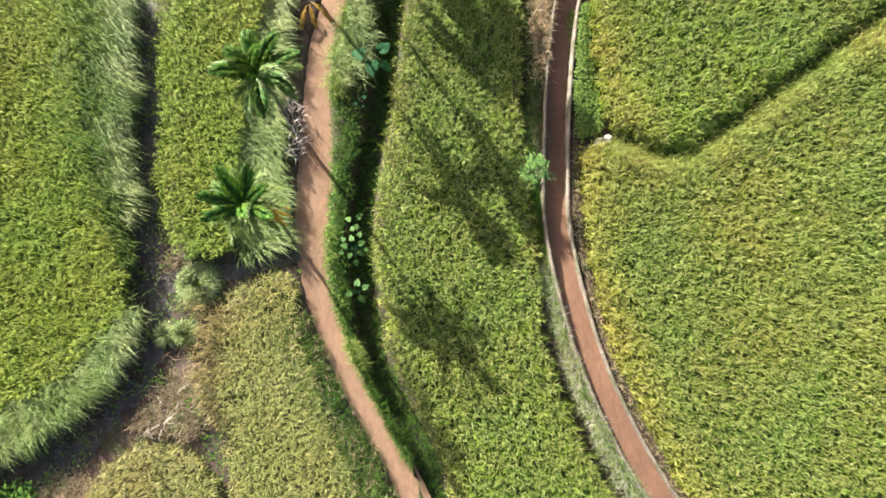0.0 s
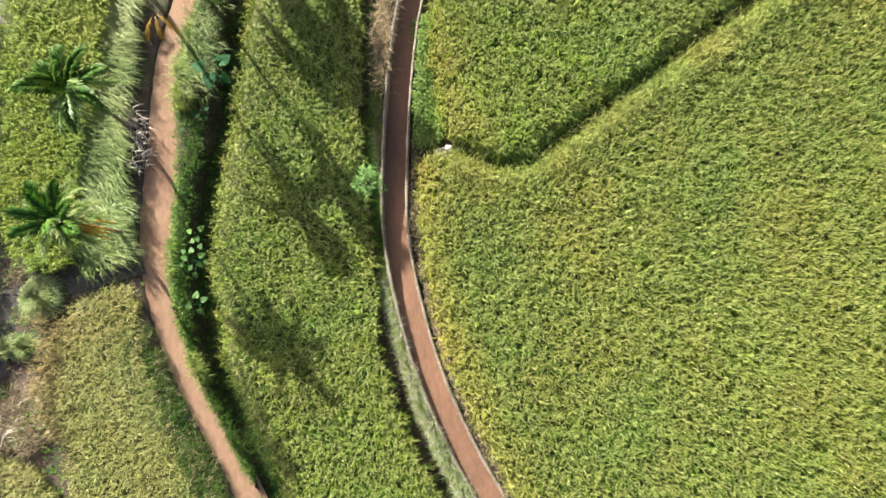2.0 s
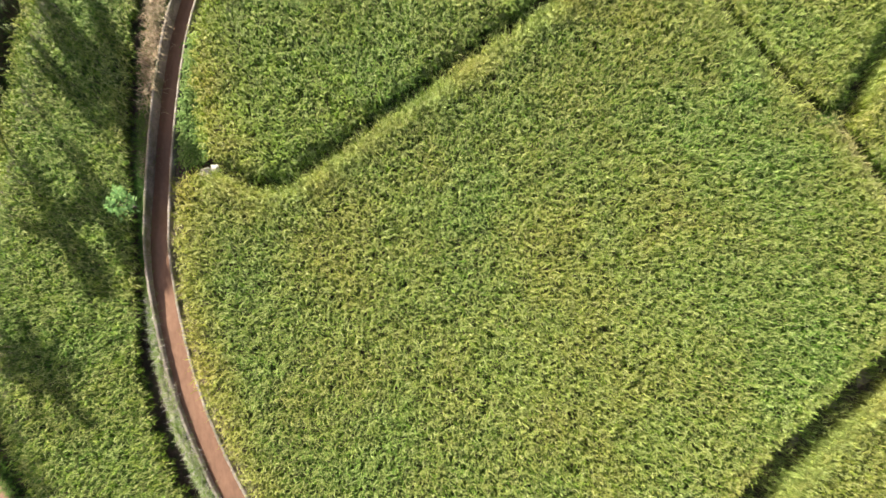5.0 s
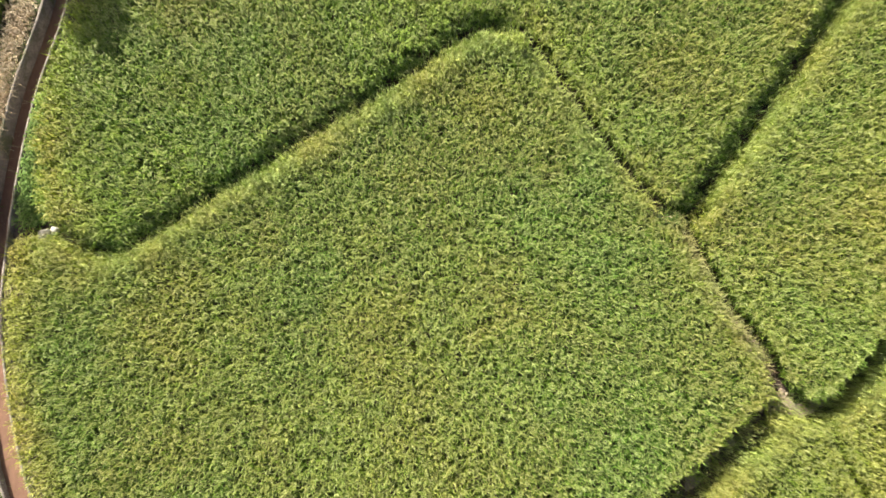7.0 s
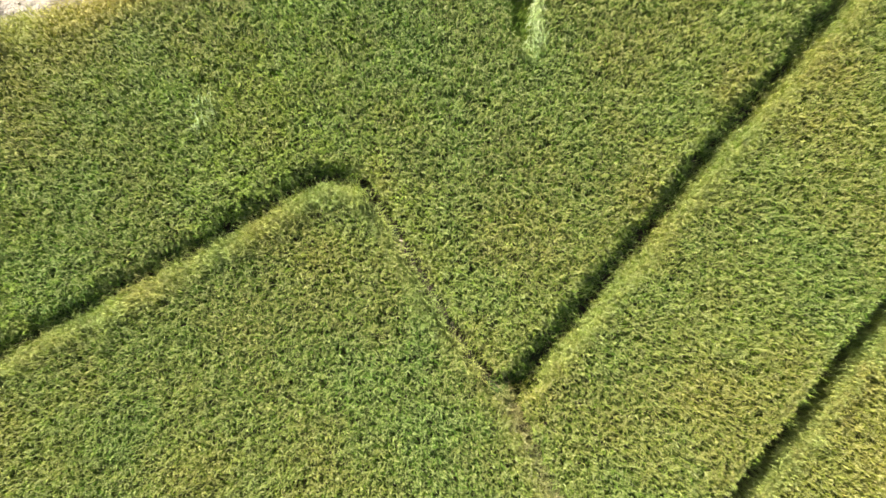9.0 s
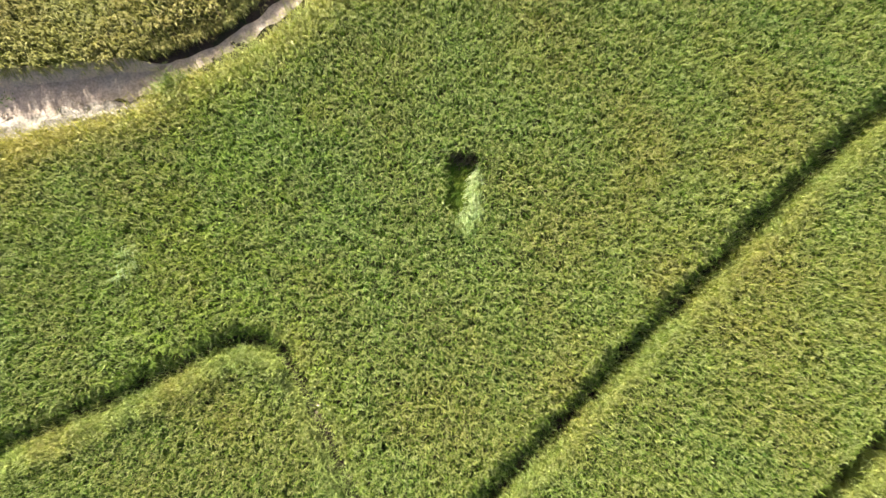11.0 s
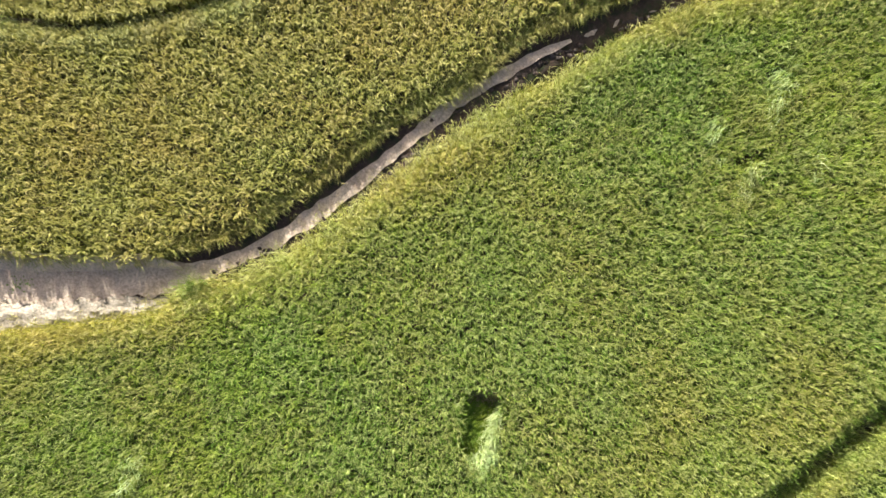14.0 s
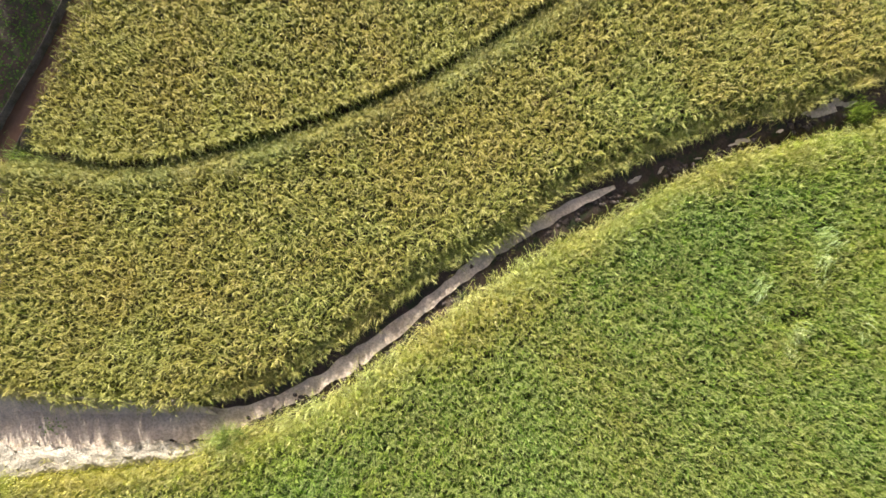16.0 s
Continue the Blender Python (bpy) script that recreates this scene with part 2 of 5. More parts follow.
def inside(p, poly):
    poly = np.asarray(poly, float)
    hit = np.zeros(len(p), bool)
    for (x0, y0), (x1, y1) in zip(poly, np.roll(poly, -1, 0)):
        if y0 != y1:
            hit ^= ((y0 > p[:, 1]) != (y1 > p[:, 1])) & (p[:, 0] < (x1 - x0) * (p[:, 1] - y0) / (y1 - y0) + x0)
    return hit


LATTICE = np.random.default_rng(5).random((256, 256))


def waves(p, size):
    """Smooth noise over the plan, 0 to 1, with swells of that many metres."""
    q = p / size + 100.3
    i = np.floor(q).astype(int)
    f = q - i
    f = f * f * (3 - 2 * f)
    i %= 255
    a, b = LATTICE[i[:, 0], i[:, 1]], LATTICE[i[:, 0] + 1, i[:, 1]]
    c, d = LATTICE[i[:, 0], i[:, 1] + 1], LATTICE[i[:, 0] + 1, i[:, 1] + 1]
    return (a * (1 - f[:, 0]) + b * f[:, 0]) * (1 - f[:, 1]) + (c * (1 - f[:, 0]) + d * f[:, 0]) * f[:, 1]


def scattered(poly, gap, rng, jitter=0.8):
    poly = np.asarray(poly, float)
    lo, hi = poly.min(0), poly.max(0)
    x, y = np.meshgrid(np.arange(lo[0], hi[0], gap), np.arange(lo[1], hi[1], gap))
    p = np.stack([x.ravel(), y.ravel()], 1)
    p += (rng.random(p.shape) - 0.5) * gap * jitter
    return p[inside(p, poly)]


def mesh_of(name, verts, faces_by_size, mats, slots=None, ripe=None, smooth=False):
    """A mesh from arrays: verts (n, 3), and index arrays of faces, each with rows of one length."""
    me = bpy.data.meshes.new(name)
    me.vertices.add(len(verts))
    me.vertices.foreach_set("co", np.asarray(verts, np.float32).ravel())
    sizes = np.concatenate([np.full(len(f), f.shape[1]) for f in faces_by_size])
    loops = np.concatenate([f.ravel() for f in faces_by_size])
    me.loops.add(len(loops))
    me.loops.foreach_set("vertex_index", loops.astype(np.int32))
    me.polygons.add(len(sizes))
    me.polygons.foreach_set("loop_start", np.concatenate([[0], np.cumsum(sizes)[:-1]]).astype(np.int32))
    for m in mats:
        me.materials.append(m)
    if slots is not None:
        me.polygons.foreach_set("material_index", np.asarray(slots, np.int32))
    if smooth:
        me.polygons.foreach_set("use_smooth", np.ones(len(sizes), bool))
    if ripe is not None:
        at = me.attributes.new("ripe", "FLOAT", "POINT")
        at.data.foreach_set("value", np.asarray(ripe, np.float32))
    me.update(calc_edges=True)
    me.validate()
    return me


def blades(base, az, reach, height, drop, width, waist=0.9, foot=0.6, mid=0.45):
    """Arching blades: 5 points and 2 faces each. base (n, 3); all else a number or an array."""
    n = len(base)
    d = np.stack([np.cos(az), np.sin(az), np.zeros(n)], 1)
    s = np.stack([-np.sin(az), np.cos(az), np.zeros(n)], 1)
    one = np.ones(n)
    reach, height, drop, width = reach * one, height * one, drop * one, width * one
    z = np.array([0, 0, 1.0])
    m = base + d * (reach * mid)[:, None] + z * height[:, None]
    tip = base + d * reach[:, None] + z * (height - drop)[:, None]
    wf, wm = s * (width * foot / 2)[:, None], s * (width * waist / 2)[:, None]
    v = np.stack([base - wf, base + wf, m + wm, m - wm, tip], 1).reshape(-1, 3)
    k = np.arange(n)[:, None] * 5
    return v, k + np.array([0, 1, 2, 3]), k + np.array([3, 2, 4])


def growth(name, sets, label="", category="", group="", kind="stuff"):
    """One object from sets of blades: each (verts, quads, tris, material, ripe per blade), or with (which, two materials) in place of the material."""
    verts, quads, tris, slots_q, slots_t, ripe, mats, at = [], [], [], [], [], [], [], 0
    for v, q, t, *which, r in sets:
        kinds = which[-1] if len(which) == 2 else (which[0],)
        pick = which[0] if len(which) == 2 else np.zeros(len(q), int)
        for m in kinds:
            if m not in mats:
                mats.append(m)
        slot = np.array([mats.index(m) for m in kinds])[pick]
        verts.append(v), quads.append(q + at), tris.append(t + at)
        slots_q.append(slot), slots_t.append(slot)
        ripe.append(np.repeat(r * np.ones(len(q)), 5))
        at += len(v)
    me = mesh_of(name, np.vstack(verts), [np.vstack(quads), np.vstack(tris)], mats, np.concatenate(slots_q + slots_t), np.concatenate(ripe))
    return tagged(new(name, me), label, category, group, kind)


def part(name, bm, mat, parent, label="", smooth=False):
    me = bpy.data.meshes.new(name)
    bm.to_mesh(me)
    bm.free()
    me.materials.append(mat)
    if smooth:
        me.polygons.foreach_set("use_smooth", np.ones(len(me.polygons), bool))
    ob = new(name, me)
    ob.parent = parent
    return tagged(ob, label)


# ---- the plan ----
Y_CANAL = [-40, -8, -5.9, -4.4, -2.9, -1.35, 0.3, 1.95, 3.6, 5.35, 7.3, 9.3, 11.3, 13.77, 16, 20, 25, 28.5, 30, 32.6, 35, 38, 60]
X_CANAL = [19, 8.2, 7.05, 6.33, 5.77, 5.28, 4.95, 4.72, 4.6, 4.76, 5.02, 5.36, 5.82, 6.72, 7.25, 7.5, 7.65, 7.8, 8.1, 8.88, 9.3, 10, 16]
Y_STREAM = [-40, -8, -5.3, -3.95, -2.6, -1.25, 0.15, 1.5, 2.85, 4.3, 5.65, 7.05, 8.4, 9.8, 10.9, 12.3, 15, 60]
X_STREAM = [4, -0.5, -1.2, -1.72, -2.36, -2.92, -3.45, -3.78, -3.98, -3.9, -3.7, -3.52, -3.4, -3.26, -3.0, -2.45, -1.5, 10]
W_STREAM = [0.5, 0.48, 0.46, 0.35, 0.42, 0.43, 0.42, 0.41, 0.42, 0.58, 0.59, 0.53, 0.46, 0.35, 0.4, 0.41, 0.45, 0.5]
Y_WEST = [-40, -7.5, -5.19, -3.67, -2.12, -0.57, 0.96, 2.49, 4.02, 5.94, 7.86, 10.63, 13.5, 60]
X_WEST = [3, 0.4, -0.03, -0.26, -1.05, -1.66, -1.81, -1.87, -1.79, -1.43, -0.81, -0.26, 0.4, 12]
Y_EAST = [-40, -7.5, -5.76, -4.77, -2.86, -1.15, 0.39, 2.49, 4.44, 6.41, 8.4, 11.38, 13.5, 60]
X_EAST = [18, 6.8, 5.88, 5.44, 4.72, 4.34, 4.04, 3.98, 3.91, 3.83, 3.94, 4.3, 4.7, 13.5]
CANAL_HALF = 0.37


def rounded(y, ys, xs):
    """The line xs over ys, its corners eased."""
    return sum(np.interp(y + o, ys, xs) for o in (-0.7, -0.35, 0, 0.35, 0.7)) / 5


FURROW_RIDGE = spline([(6.9, 6.15), (7.4, 5.98), (8.13, 5.47), (9.26, 5.42), (10.2, 5.9), (11.9, 6.9), (13.8, 7.97), (15.65, 9.1), (17.5, 10.1), (19.45, 11.28), (21, 12.26), (22.15, 12.6), (23.1, 12.26)])
FURROW_APEX = spline([(23.1, 12.26), (23.9, 11.07), (24.85, 9.5), (25.8, 7.95), (27.1, 6.24), (28.0, 5.6)])
FURROW_EAST = spline([(28.0, 5.6), (28.6, 6.05), (29.4, 7), (31, 8.9), (33, 11.3), (35.2, 14.0), (37.2, 16.2), (39.7, 19.2), (42.6, 22.2), (46, 25.5)])
FURROW_GAP = spline([(28, 5.6), (28.5, 4.4), (29.4, 2.5), (30.5, 0.86), (30.9, -0.7)])
FURROW_FAR = spline([(30.9, -0.7), (31.8, -0.95), (32.5, -0.8), (33.1, -0.33), (34.5, 1.05), (36.4, 3.4), (37.8, 5.0), (39.2, 6.9), (41.9, 9.9), (43.2, 11.4), (46, 14.6)])
FURROW_SOUTH = spline([(30.9, -0.8), (29.2, -2.15), (27.65, -3.33), (25.1, -5.1), (23.1, -6.9), (20.5, -9.5)])
FURROW_SPUR = spline([(32.2, -0.9), (32.35, -1.4), (32.6, -2.2), (33.5, -4.5), (34, -8)])
FURROW_NORTH = spline([(8.4, 28.6), (10.2, 29.0), (11.4, 29.04), (12.6, 29.2), (14.1, 29.7), (15.9, 30.5), (17.7, 31.45), (19.4, 32.5), (21.2, 33.7), (22.9, 35.1), (24.5, 36.65), (26, 38.1), (29, 41)])
PATH_SOUTH = spline([(8.8, 17.7), (11.16, 18.25), (12.95, 18.82), (14.74, 19.39), (16.5, 20.04), (17.9, 20.68), (20, 21.8), (21.8, 23.2), (23.5, 25.1), (25, 26.7), (26.4, 28.2), (27.85, 29.79), (29.49, 31.3), (31.14, 32.83), (32.85, 34.08), (34.63, 34.95), (37.1, 36.2), (42, 39)])
PATH_NORTH = spline([(8.6, 20.35), (10.53, 20.65), (12.4, 20.96), (14.25, 21.35), (16.09, 21.74), (17.8, 22.67), (19.51, 23.6), (21.07, 25.27), (22.64, 26.94), (24.22, 28.63), (25.88, 29.96), (27.44, 31.86), (29.15, 33.1), (30.88, 34.26), (32.61, 35.42), (34.43, 36.1), (36.18, 37.27), (42, 41)])
DITCH_WEST = spline([(-9.0, 16), (-9.25, 13.1), (-9.45, 8.95), (-9.85, 4.9), (-9.54, 3.47), (-9.7, 0.54), (-11.0, -1.3), (-13.1, -3.1), (-15, -4.1), (-18, -5)])
DITCH_CROSS = spline([(-9.7, 3.2), (-7.5, 2.95), (-5.6, 3.15), (-4.4, 3.35)])
FURROWS = [(FURROW_RIDGE, 0.36), (FURROW_APEX, 0.34), (FURROW_EAST, 0.46), (FURROW_GAP, 0.28), (FURROW_FAR, 0.46), (FURROW_SOUTH, 0.6), (FURROW_SPUR, 0.14), (FURROW_NORTH, 0.26)]
OVERGROWN = [0.14, 0.46, 0.14, 0.4, 0.55, 0.72, 0.16, 0.3]  # no rice nearer to each line than this

# ---- ground: one sheet ----
def steps(lo, hi, gap, far):
    mid = list(np.arange(lo, hi, gap))
    out, at, g = [], hi, gap
    while at < far:
        out.append(at)
        g *= 1.5
        at += g
    low, at, g = [], lo - gap, gap
    while at > -far:
        low.append(at)
        g *= 1.5
        at -= g
    return np.array(sorted(low) + mid + out)


def ground_height(p):
    x, y = p[:, 0], p[:, 1]
    xc, xw = rounded(y, Y_CANAL, X_CANAL), rounded(y, Y_STREAM, X_STREAM)
    hw = rounded(y, Y_STREAM, W_STREAM)
    x0, x1 = rounded(y, Y_WEST, X_WEST), rounded(y, Y_EAST, X_EAST)
    z = np.full(len(p), -0.85)
    stops = [(xw - hw - 0.3, -0.85), (xw - hw - 0.05, -0.95), (xw - hw + 0.12, -1.4), (xw + hw - 0.12, -1.4), (xw + hw + 0.02, -0.93), (xw + hw + 0.25, -0.66),
             (x0 - 1.0, -0.74), (x0 - 0.76, -1.32), (x0 - 0.12, -1.3), (x0 + 0.15, -0.75), (x1, -0.75), (x1 + 0.12, -0.45), (x1 + 0.28, np.interp(y, [2.5, 5], [-0.08, -0.42])),
             (xc - 0.52, -0.06), (xc - 0.44, -0.6), (xc + 0.44, -0.6), (xc + 0.52, -0.06), (xc + 0.85, -0.14), (xc + 1.3, -0.3)]
    for (a, za), (b, zb) in zip(stops, stops[1:]):
        t = np.clip((x - a) / np.maximum(b - a, 0.02), 0, 1)
        z = np.where(x > a, za + (zb - za) * t, z)
    near = (x > -25) & (x < 50) & (y > -16) & (y < 46)
    q = p[near]
    dent = np.zeros(len(q))
    for line, w in FURROWS + [(DITCH_WEST, 0.45), (DITCH_CROSS, 0.3)]:
        dent = np.maximum(dent, 0.14 * np.exp(-((away(q, line[::3]) / (w + 0.12)) ** 2)))
    for line in (FURROW_APEX, FURROW_GAP):
        dent += 0.16 * np.exp(-((away(q, line[::3] + (0.2, 0.14)) / 0.2) ** 2))
        dent -= 0.6 * np.exp(-((away(q, line[::3] - (0.16, 0.1)) / 0.2) ** 2))
    dent -= 0.35 * np.exp(-((np.hypot(q[:, 0] - 31.05, q[:, 1] + 0.65) / 0.5) ** 2))
    lane = np.vstack([PATH_SOUTH, PATH_NORTH[::-1]])
    on = inside(q, lane)
    edge = np.minimum(away(q, PATH_SOUTH[::3]), away(q, PATH_NORTH[::3]))
    rise = np.where(on, np.clip(edge / 0.25, 0, 1), 0)
    z[near] = (z[near] - dent) * (1 - rise) - (0.14 - 0.12 * np.clip((q[:, 0] - 17) / 4, 0, 1)) * rise
    return z + (waves(p, 0.6) - 0.5) * 0.05 + (waves(p, 3.0) - 0.5) * 0.06


gx = np.concatenate([[v for v in steps(-15, 46, 1.0, 2500) if v < -15.2 or v > 46], np.arange(-15, 11, 0.13), np.arange(11.1, 46, 0.3)])
gx, gy = np.sort(gx), steps(-9, 40, 0.22, 2500)
GX, GY = np.meshgrid(gx, gy)
flat = np.stack([GX.ravel(), GY.ravel()], 1)
gz = ground_height(flat)
nx, ny = len(gx), len(gy)
cell = (np.arange(ny - 1)[:, None] * nx + np.arange(nx - 1)[None]).ravel()[:, None]
me = mesh_of("ground", np.column_stack([flat, gz]), [cell + np.array([0, 1, nx + 1, nx])], [SOIL], smooth=True)
tagged(new("ground", me), "dark damp paddy soil cut by furrows and ditches", "ground", kind="structure")


# ---- water and canal ----
def ribbon(name, line, half, z, mat, label, category, wobble=0.0, cross=4, kind="structure"):
    """A flat strip along a line of the plan."""
    line = np.asarray(line, float)
    t = np.gradient(line, axis=0)
    t /= np.linalg.norm(t, axis=1)[:, None]
    nrm = np.stack([-t[:, 1], t[:, 0]], 1)
    half = half * np.ones(len(line))
    u = np.linspace(-1, 1, cross + 1)
    v = line[:, None] + nrm[:, None] * (half[:, None] * u)[:, :, None]
    v = v.reshape(-1, 2)
    k = (np.arange(len(line) - 1)[:, None] * (cross + 1) + np.arange(cross)[None]).ravel()[:, None]
    zz = z + (waves(v, 0.25) - 0.5) * wobble
    me = mesh_of(name, np.column_stack([v, zz]), [k + np.array([0, cross + 1, cross + 2, 1])], [mat], smooth=True)
    return tagged(new(name, me), label, category, kind=kind)


ys = np.arange(-12, 40, 0.2)
canal_line = np.stack([rounded(ys, Y_CANAL, X_CANAL), ys], 1)
ys2 = np.arange(-12, 20, 0.2)
stream_line = np.stack([rounded(ys2, Y_STREAM, X_STREAM), ys2], 1)
canal_level = np.repeat(np.interp(ys, [1, 6, 24, 28], [-0.19, -0.46, -0.46, -0.25]), 5)
ribbon("water_canal", canal_line, CANAL_HALF + 0.03, canal_level, CANAL, "brown muddy water in the concrete canal", "water")
ribbon("water_stream", stream_line, rounded(ys2, Y_STREAM, W_STREAM) + 0.12, -0.95, STREAM, "orange-brown muddy water in an earth channel", "water")


ribbon("ditch_mud", DITCH_WEST[6:-4], 0.55 * (0.6 + 0.7 * waves(DITCH_WEST[6:-4], 0.7)), -0.94, DITCH_MUD, "grey-brown mud on the bed of the ditch", "mud", 0.12, 6)
for line, wide in ((FURROW_SOUTH, 0.42), (FURROW_FAR[:14], 0.3)):
    ribbon("furrow_mud", line, wide * (0.6 + 0.7 * waves(line, 0.7)), -0.46, FURROW_MUD, "brown damp mud on the floor of the furrow", "mud", 0.1, 6)
patch = spline([(30.6, -0.15), (30.95, -0.6), (31.5, -0.95), (32.1, -1.0)], 0.12)
ribbon("mud_patch", patch, 0.3 * np.sin(np.linspace(0.2, np.pi - 0.2, len(patch))) * (0.6 + 0.7 * waves(patch, 0.3)), 0.0, MUD, "pale dry mud where the furrows meet", "mud", 0.12, 6)
ribbon("ditch_mud", DITCH_CROSS, 0.26 * (0.7 + 0.6 * waves(DITCH_CROSS, 0.6)), -0.93, DITCH_MUD, "grey-brown mud where the ditch meets the stream", "mud", 0.1, 6)


def canal_wall(line, inner, outer, top, foot, seed):
    """A thin cast wall along the canal, its edges worn uneven."""
    rng = np.random.default_rng(seed)
    t = np.gradient(line, axis=0)
    t /= np.linalg.norm(t, axis=1)[:, None]
    nrm = np.stack([t[:, 1], -t[:, 0]], 1)
    n = len(line)
    rough = lambda a: (rng.random(n) - 0.5) * a
    rows = []
    for off, z in ((inner, foot), (inner, top - 0.02), (inner + 0.02 * np.sign(outer - inner), top), (outer - 0.02 * np.sign(outer - inner), top), (outer, top - 0.02), (outer, foot)):
        o = off + rough(0.025)
        rows.append(np.column_stack([line + nrm * o[:, None], z + rough(0.02)]))
    v = np.stack(rows, 1).reshape(-1, 3)
    k = (np.arange(n - 1)[:, None] * 6 + np.arange(5)[None]).ravel()[:, None]
    return mesh_of("canal_wall", v, [k + np.array([0, 6, 7, 1])], [CONCRETE])


for side, seed in ((-1, 1), (1, 2)):
    reach = np.interp(ys, [24, 28], [0.1, 0.05]) if side > 0 else np.interp(ys, [24, 28], [0.1, 0.045])
    top = np.interp(ys, [2, 7], [0.04, 0.12]) - (np.interp(ys, [25, 28], [0, 0.3]) if side > 0 else 0)
    me = canal_wall(canal_line, side * CANAL_HALF, side * (CANAL_HALF + reach), top, -0.7, seed)
    tagged(new("canal_wall", me), "weathered narrow concrete wall lining the canal", "wall", "canal walls", "structure")


# ---- rice ----
HOLE = [(28.35, 20.1), (27.85, 19.9), (27.7, 19.2), (27.85, 18.4), (28.05, 17.7), (28.4, 17.25), (28.95, 17.2), (29.15, 17.9), (29.15, 18.7), (29.05, 19.5), (28.75, 19.9)]
BARE = [(36.35, 32.4, 0.22), (36.0, 32.1, 0.19), (34.45, 30.4, 0.16), (35.9, 29.1, 0.19), (35.6, 28.9, 0.16), (17.5, 15.85, 0.16), (17.67, -4.84, 0.22), (31.05, -0.65, 0.55), (29.95, 1.75, 0.28), (6.75, 6.2, 0.3)]
LEAVES, EARS = 12, 11
WORKED = [(-16, -8), (34, -8), (44.5, -1), (44.5, 31), (43, 41), (24, 41.5), (7, 39.5), (7, 19), (-16, 14)]


def rice_field(poly, soil, height, seed, ripe, label, clear=0.1, gap=0.205, kinds=(RICE_LEAF, RICE_EAR), reach=1.15, coarse=1.0, lime=None, brow=None):
    rng = np.random.default_rng(seed)
    p = scattered(poly, gap, rng)
    p = p[inside(p, WORKED)]
    rows = []
    for (line, w), open_to in zip(FURROWS, OVERGROWN):
        p = p[away(p, line) > open_to]
        t = np.gradient(line, axis=0)
        t /= np.linalg.norm(t, axis=1)[:, None]
        for side in (-1, 1):
            row = np.repeat(line + side * (w + clear + 0.02) * np.stack([-t[:, 1], t[:, 0]], 1), 2, 0)
            rows.append(row + rng.normal(0, 0.035, row.shape))
    rows = np.vstack(rows)
    rows = rows[inside(rows, poly) & inside(rows, WORKED)]
    for line, w in FURROWS:
        rows = rows[away(rows, line) > w + clear - 0.08]
    p = np.vstack([p, rows])
    # plants are stunted in and beside furrows; sunlit and shaded banks painted by ripeness
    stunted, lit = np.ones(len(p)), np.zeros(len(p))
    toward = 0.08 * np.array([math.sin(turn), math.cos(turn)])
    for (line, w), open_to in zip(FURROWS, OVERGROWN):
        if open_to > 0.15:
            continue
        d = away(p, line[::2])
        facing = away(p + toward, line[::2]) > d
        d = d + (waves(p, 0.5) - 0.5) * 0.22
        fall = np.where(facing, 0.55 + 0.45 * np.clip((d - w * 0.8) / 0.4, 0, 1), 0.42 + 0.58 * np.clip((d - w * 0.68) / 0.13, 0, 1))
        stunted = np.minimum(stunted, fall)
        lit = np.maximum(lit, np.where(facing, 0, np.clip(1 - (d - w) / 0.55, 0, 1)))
    if brow is not None:
        stunted = np.minimum(stunted, 0.62 + 0.38 * np.clip(away(p, brow[::3]) / 0.55, 0, 1))
    keep = (stunted > 0.75) | (rng.random(len(p)) < 0.75) | (brow is not None)
    p, stunted, lit = p[keep], stunted[keep], lit[keep]
    keep = ~inside(p, (np.array(HOLE) - (28.45, 18.65)) * 0.93 + (28.55, 18.45))
    for x, y, r in BARE:
        keep &= np.hypot(p[:, 0] - x, p[:, 1] - y) > r
    p, stunted, lit = p[keep], stunted[keep], lit[keep]
    n = len(p)
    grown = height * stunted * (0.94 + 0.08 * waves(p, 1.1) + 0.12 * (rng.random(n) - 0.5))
    # furrow light painted as ripeness: lit bank kept yellow, shaded bank turned green
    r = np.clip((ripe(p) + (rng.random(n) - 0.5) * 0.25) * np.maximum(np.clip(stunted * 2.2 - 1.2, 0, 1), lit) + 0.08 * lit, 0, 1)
    fresh = rng.random(n) < lime(p) if lime else np.zeros(n, bool)
    i = np.repeat(np.arange(n), LEAVES)
    az = np.where(rng.random(len(i)) < 0.18, rng.normal(-0.35, 0.8, len(i)), rng.random(len(i)) * 2 * np.pi)
    base = np.column_stack([p[i] + (rng.random((len(i), 2)) - 0.5) * 0.1, np.full(len(i), soil + 0.05)])
    h = grown[i] * (0.66 + 0.27 * rng.random(len(i)))
    leaf = blades(base, az, reach * coarse**0.5 * (0.16 + 0.24 * rng.random(len(i))), h, h * (0.4 * rng.random(len(i)) - 0.2), coarse * (0.012 + 0.008 * rng.random(len(i))) / reach**0.5, mid=0.5)
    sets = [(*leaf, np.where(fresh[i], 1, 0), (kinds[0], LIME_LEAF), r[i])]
    i = np.repeat(np.arange(n), EARS)
    az = np.where(rng.random(len(i)) < 0.18, rng.normal(-0.35, 0.8, len(i)), rng.random(len(i)) * 2 * np.pi)
    start = grown[i] * (0.7 + 0.1 * rng.random(len(i)))
    base = np.column_stack([p[i] + (rng.random((len(i), 2)) - 0.5) * 0.1, soil + start])
    ear = blades(base, az, coarse**1.5 * (0.12 + 0.18 * rng.random(len(i))), grown[i] * 0.98 - start, 0.04 + 0.12 * rng.random(len(i)), coarse * (0.016 + 0.009 * rng.random(len(i))), 1.0, 0.3, 0.45)
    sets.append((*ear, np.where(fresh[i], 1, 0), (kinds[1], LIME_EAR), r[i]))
    return growth("rice_field", sets, label, "rice field", "rice paddies")


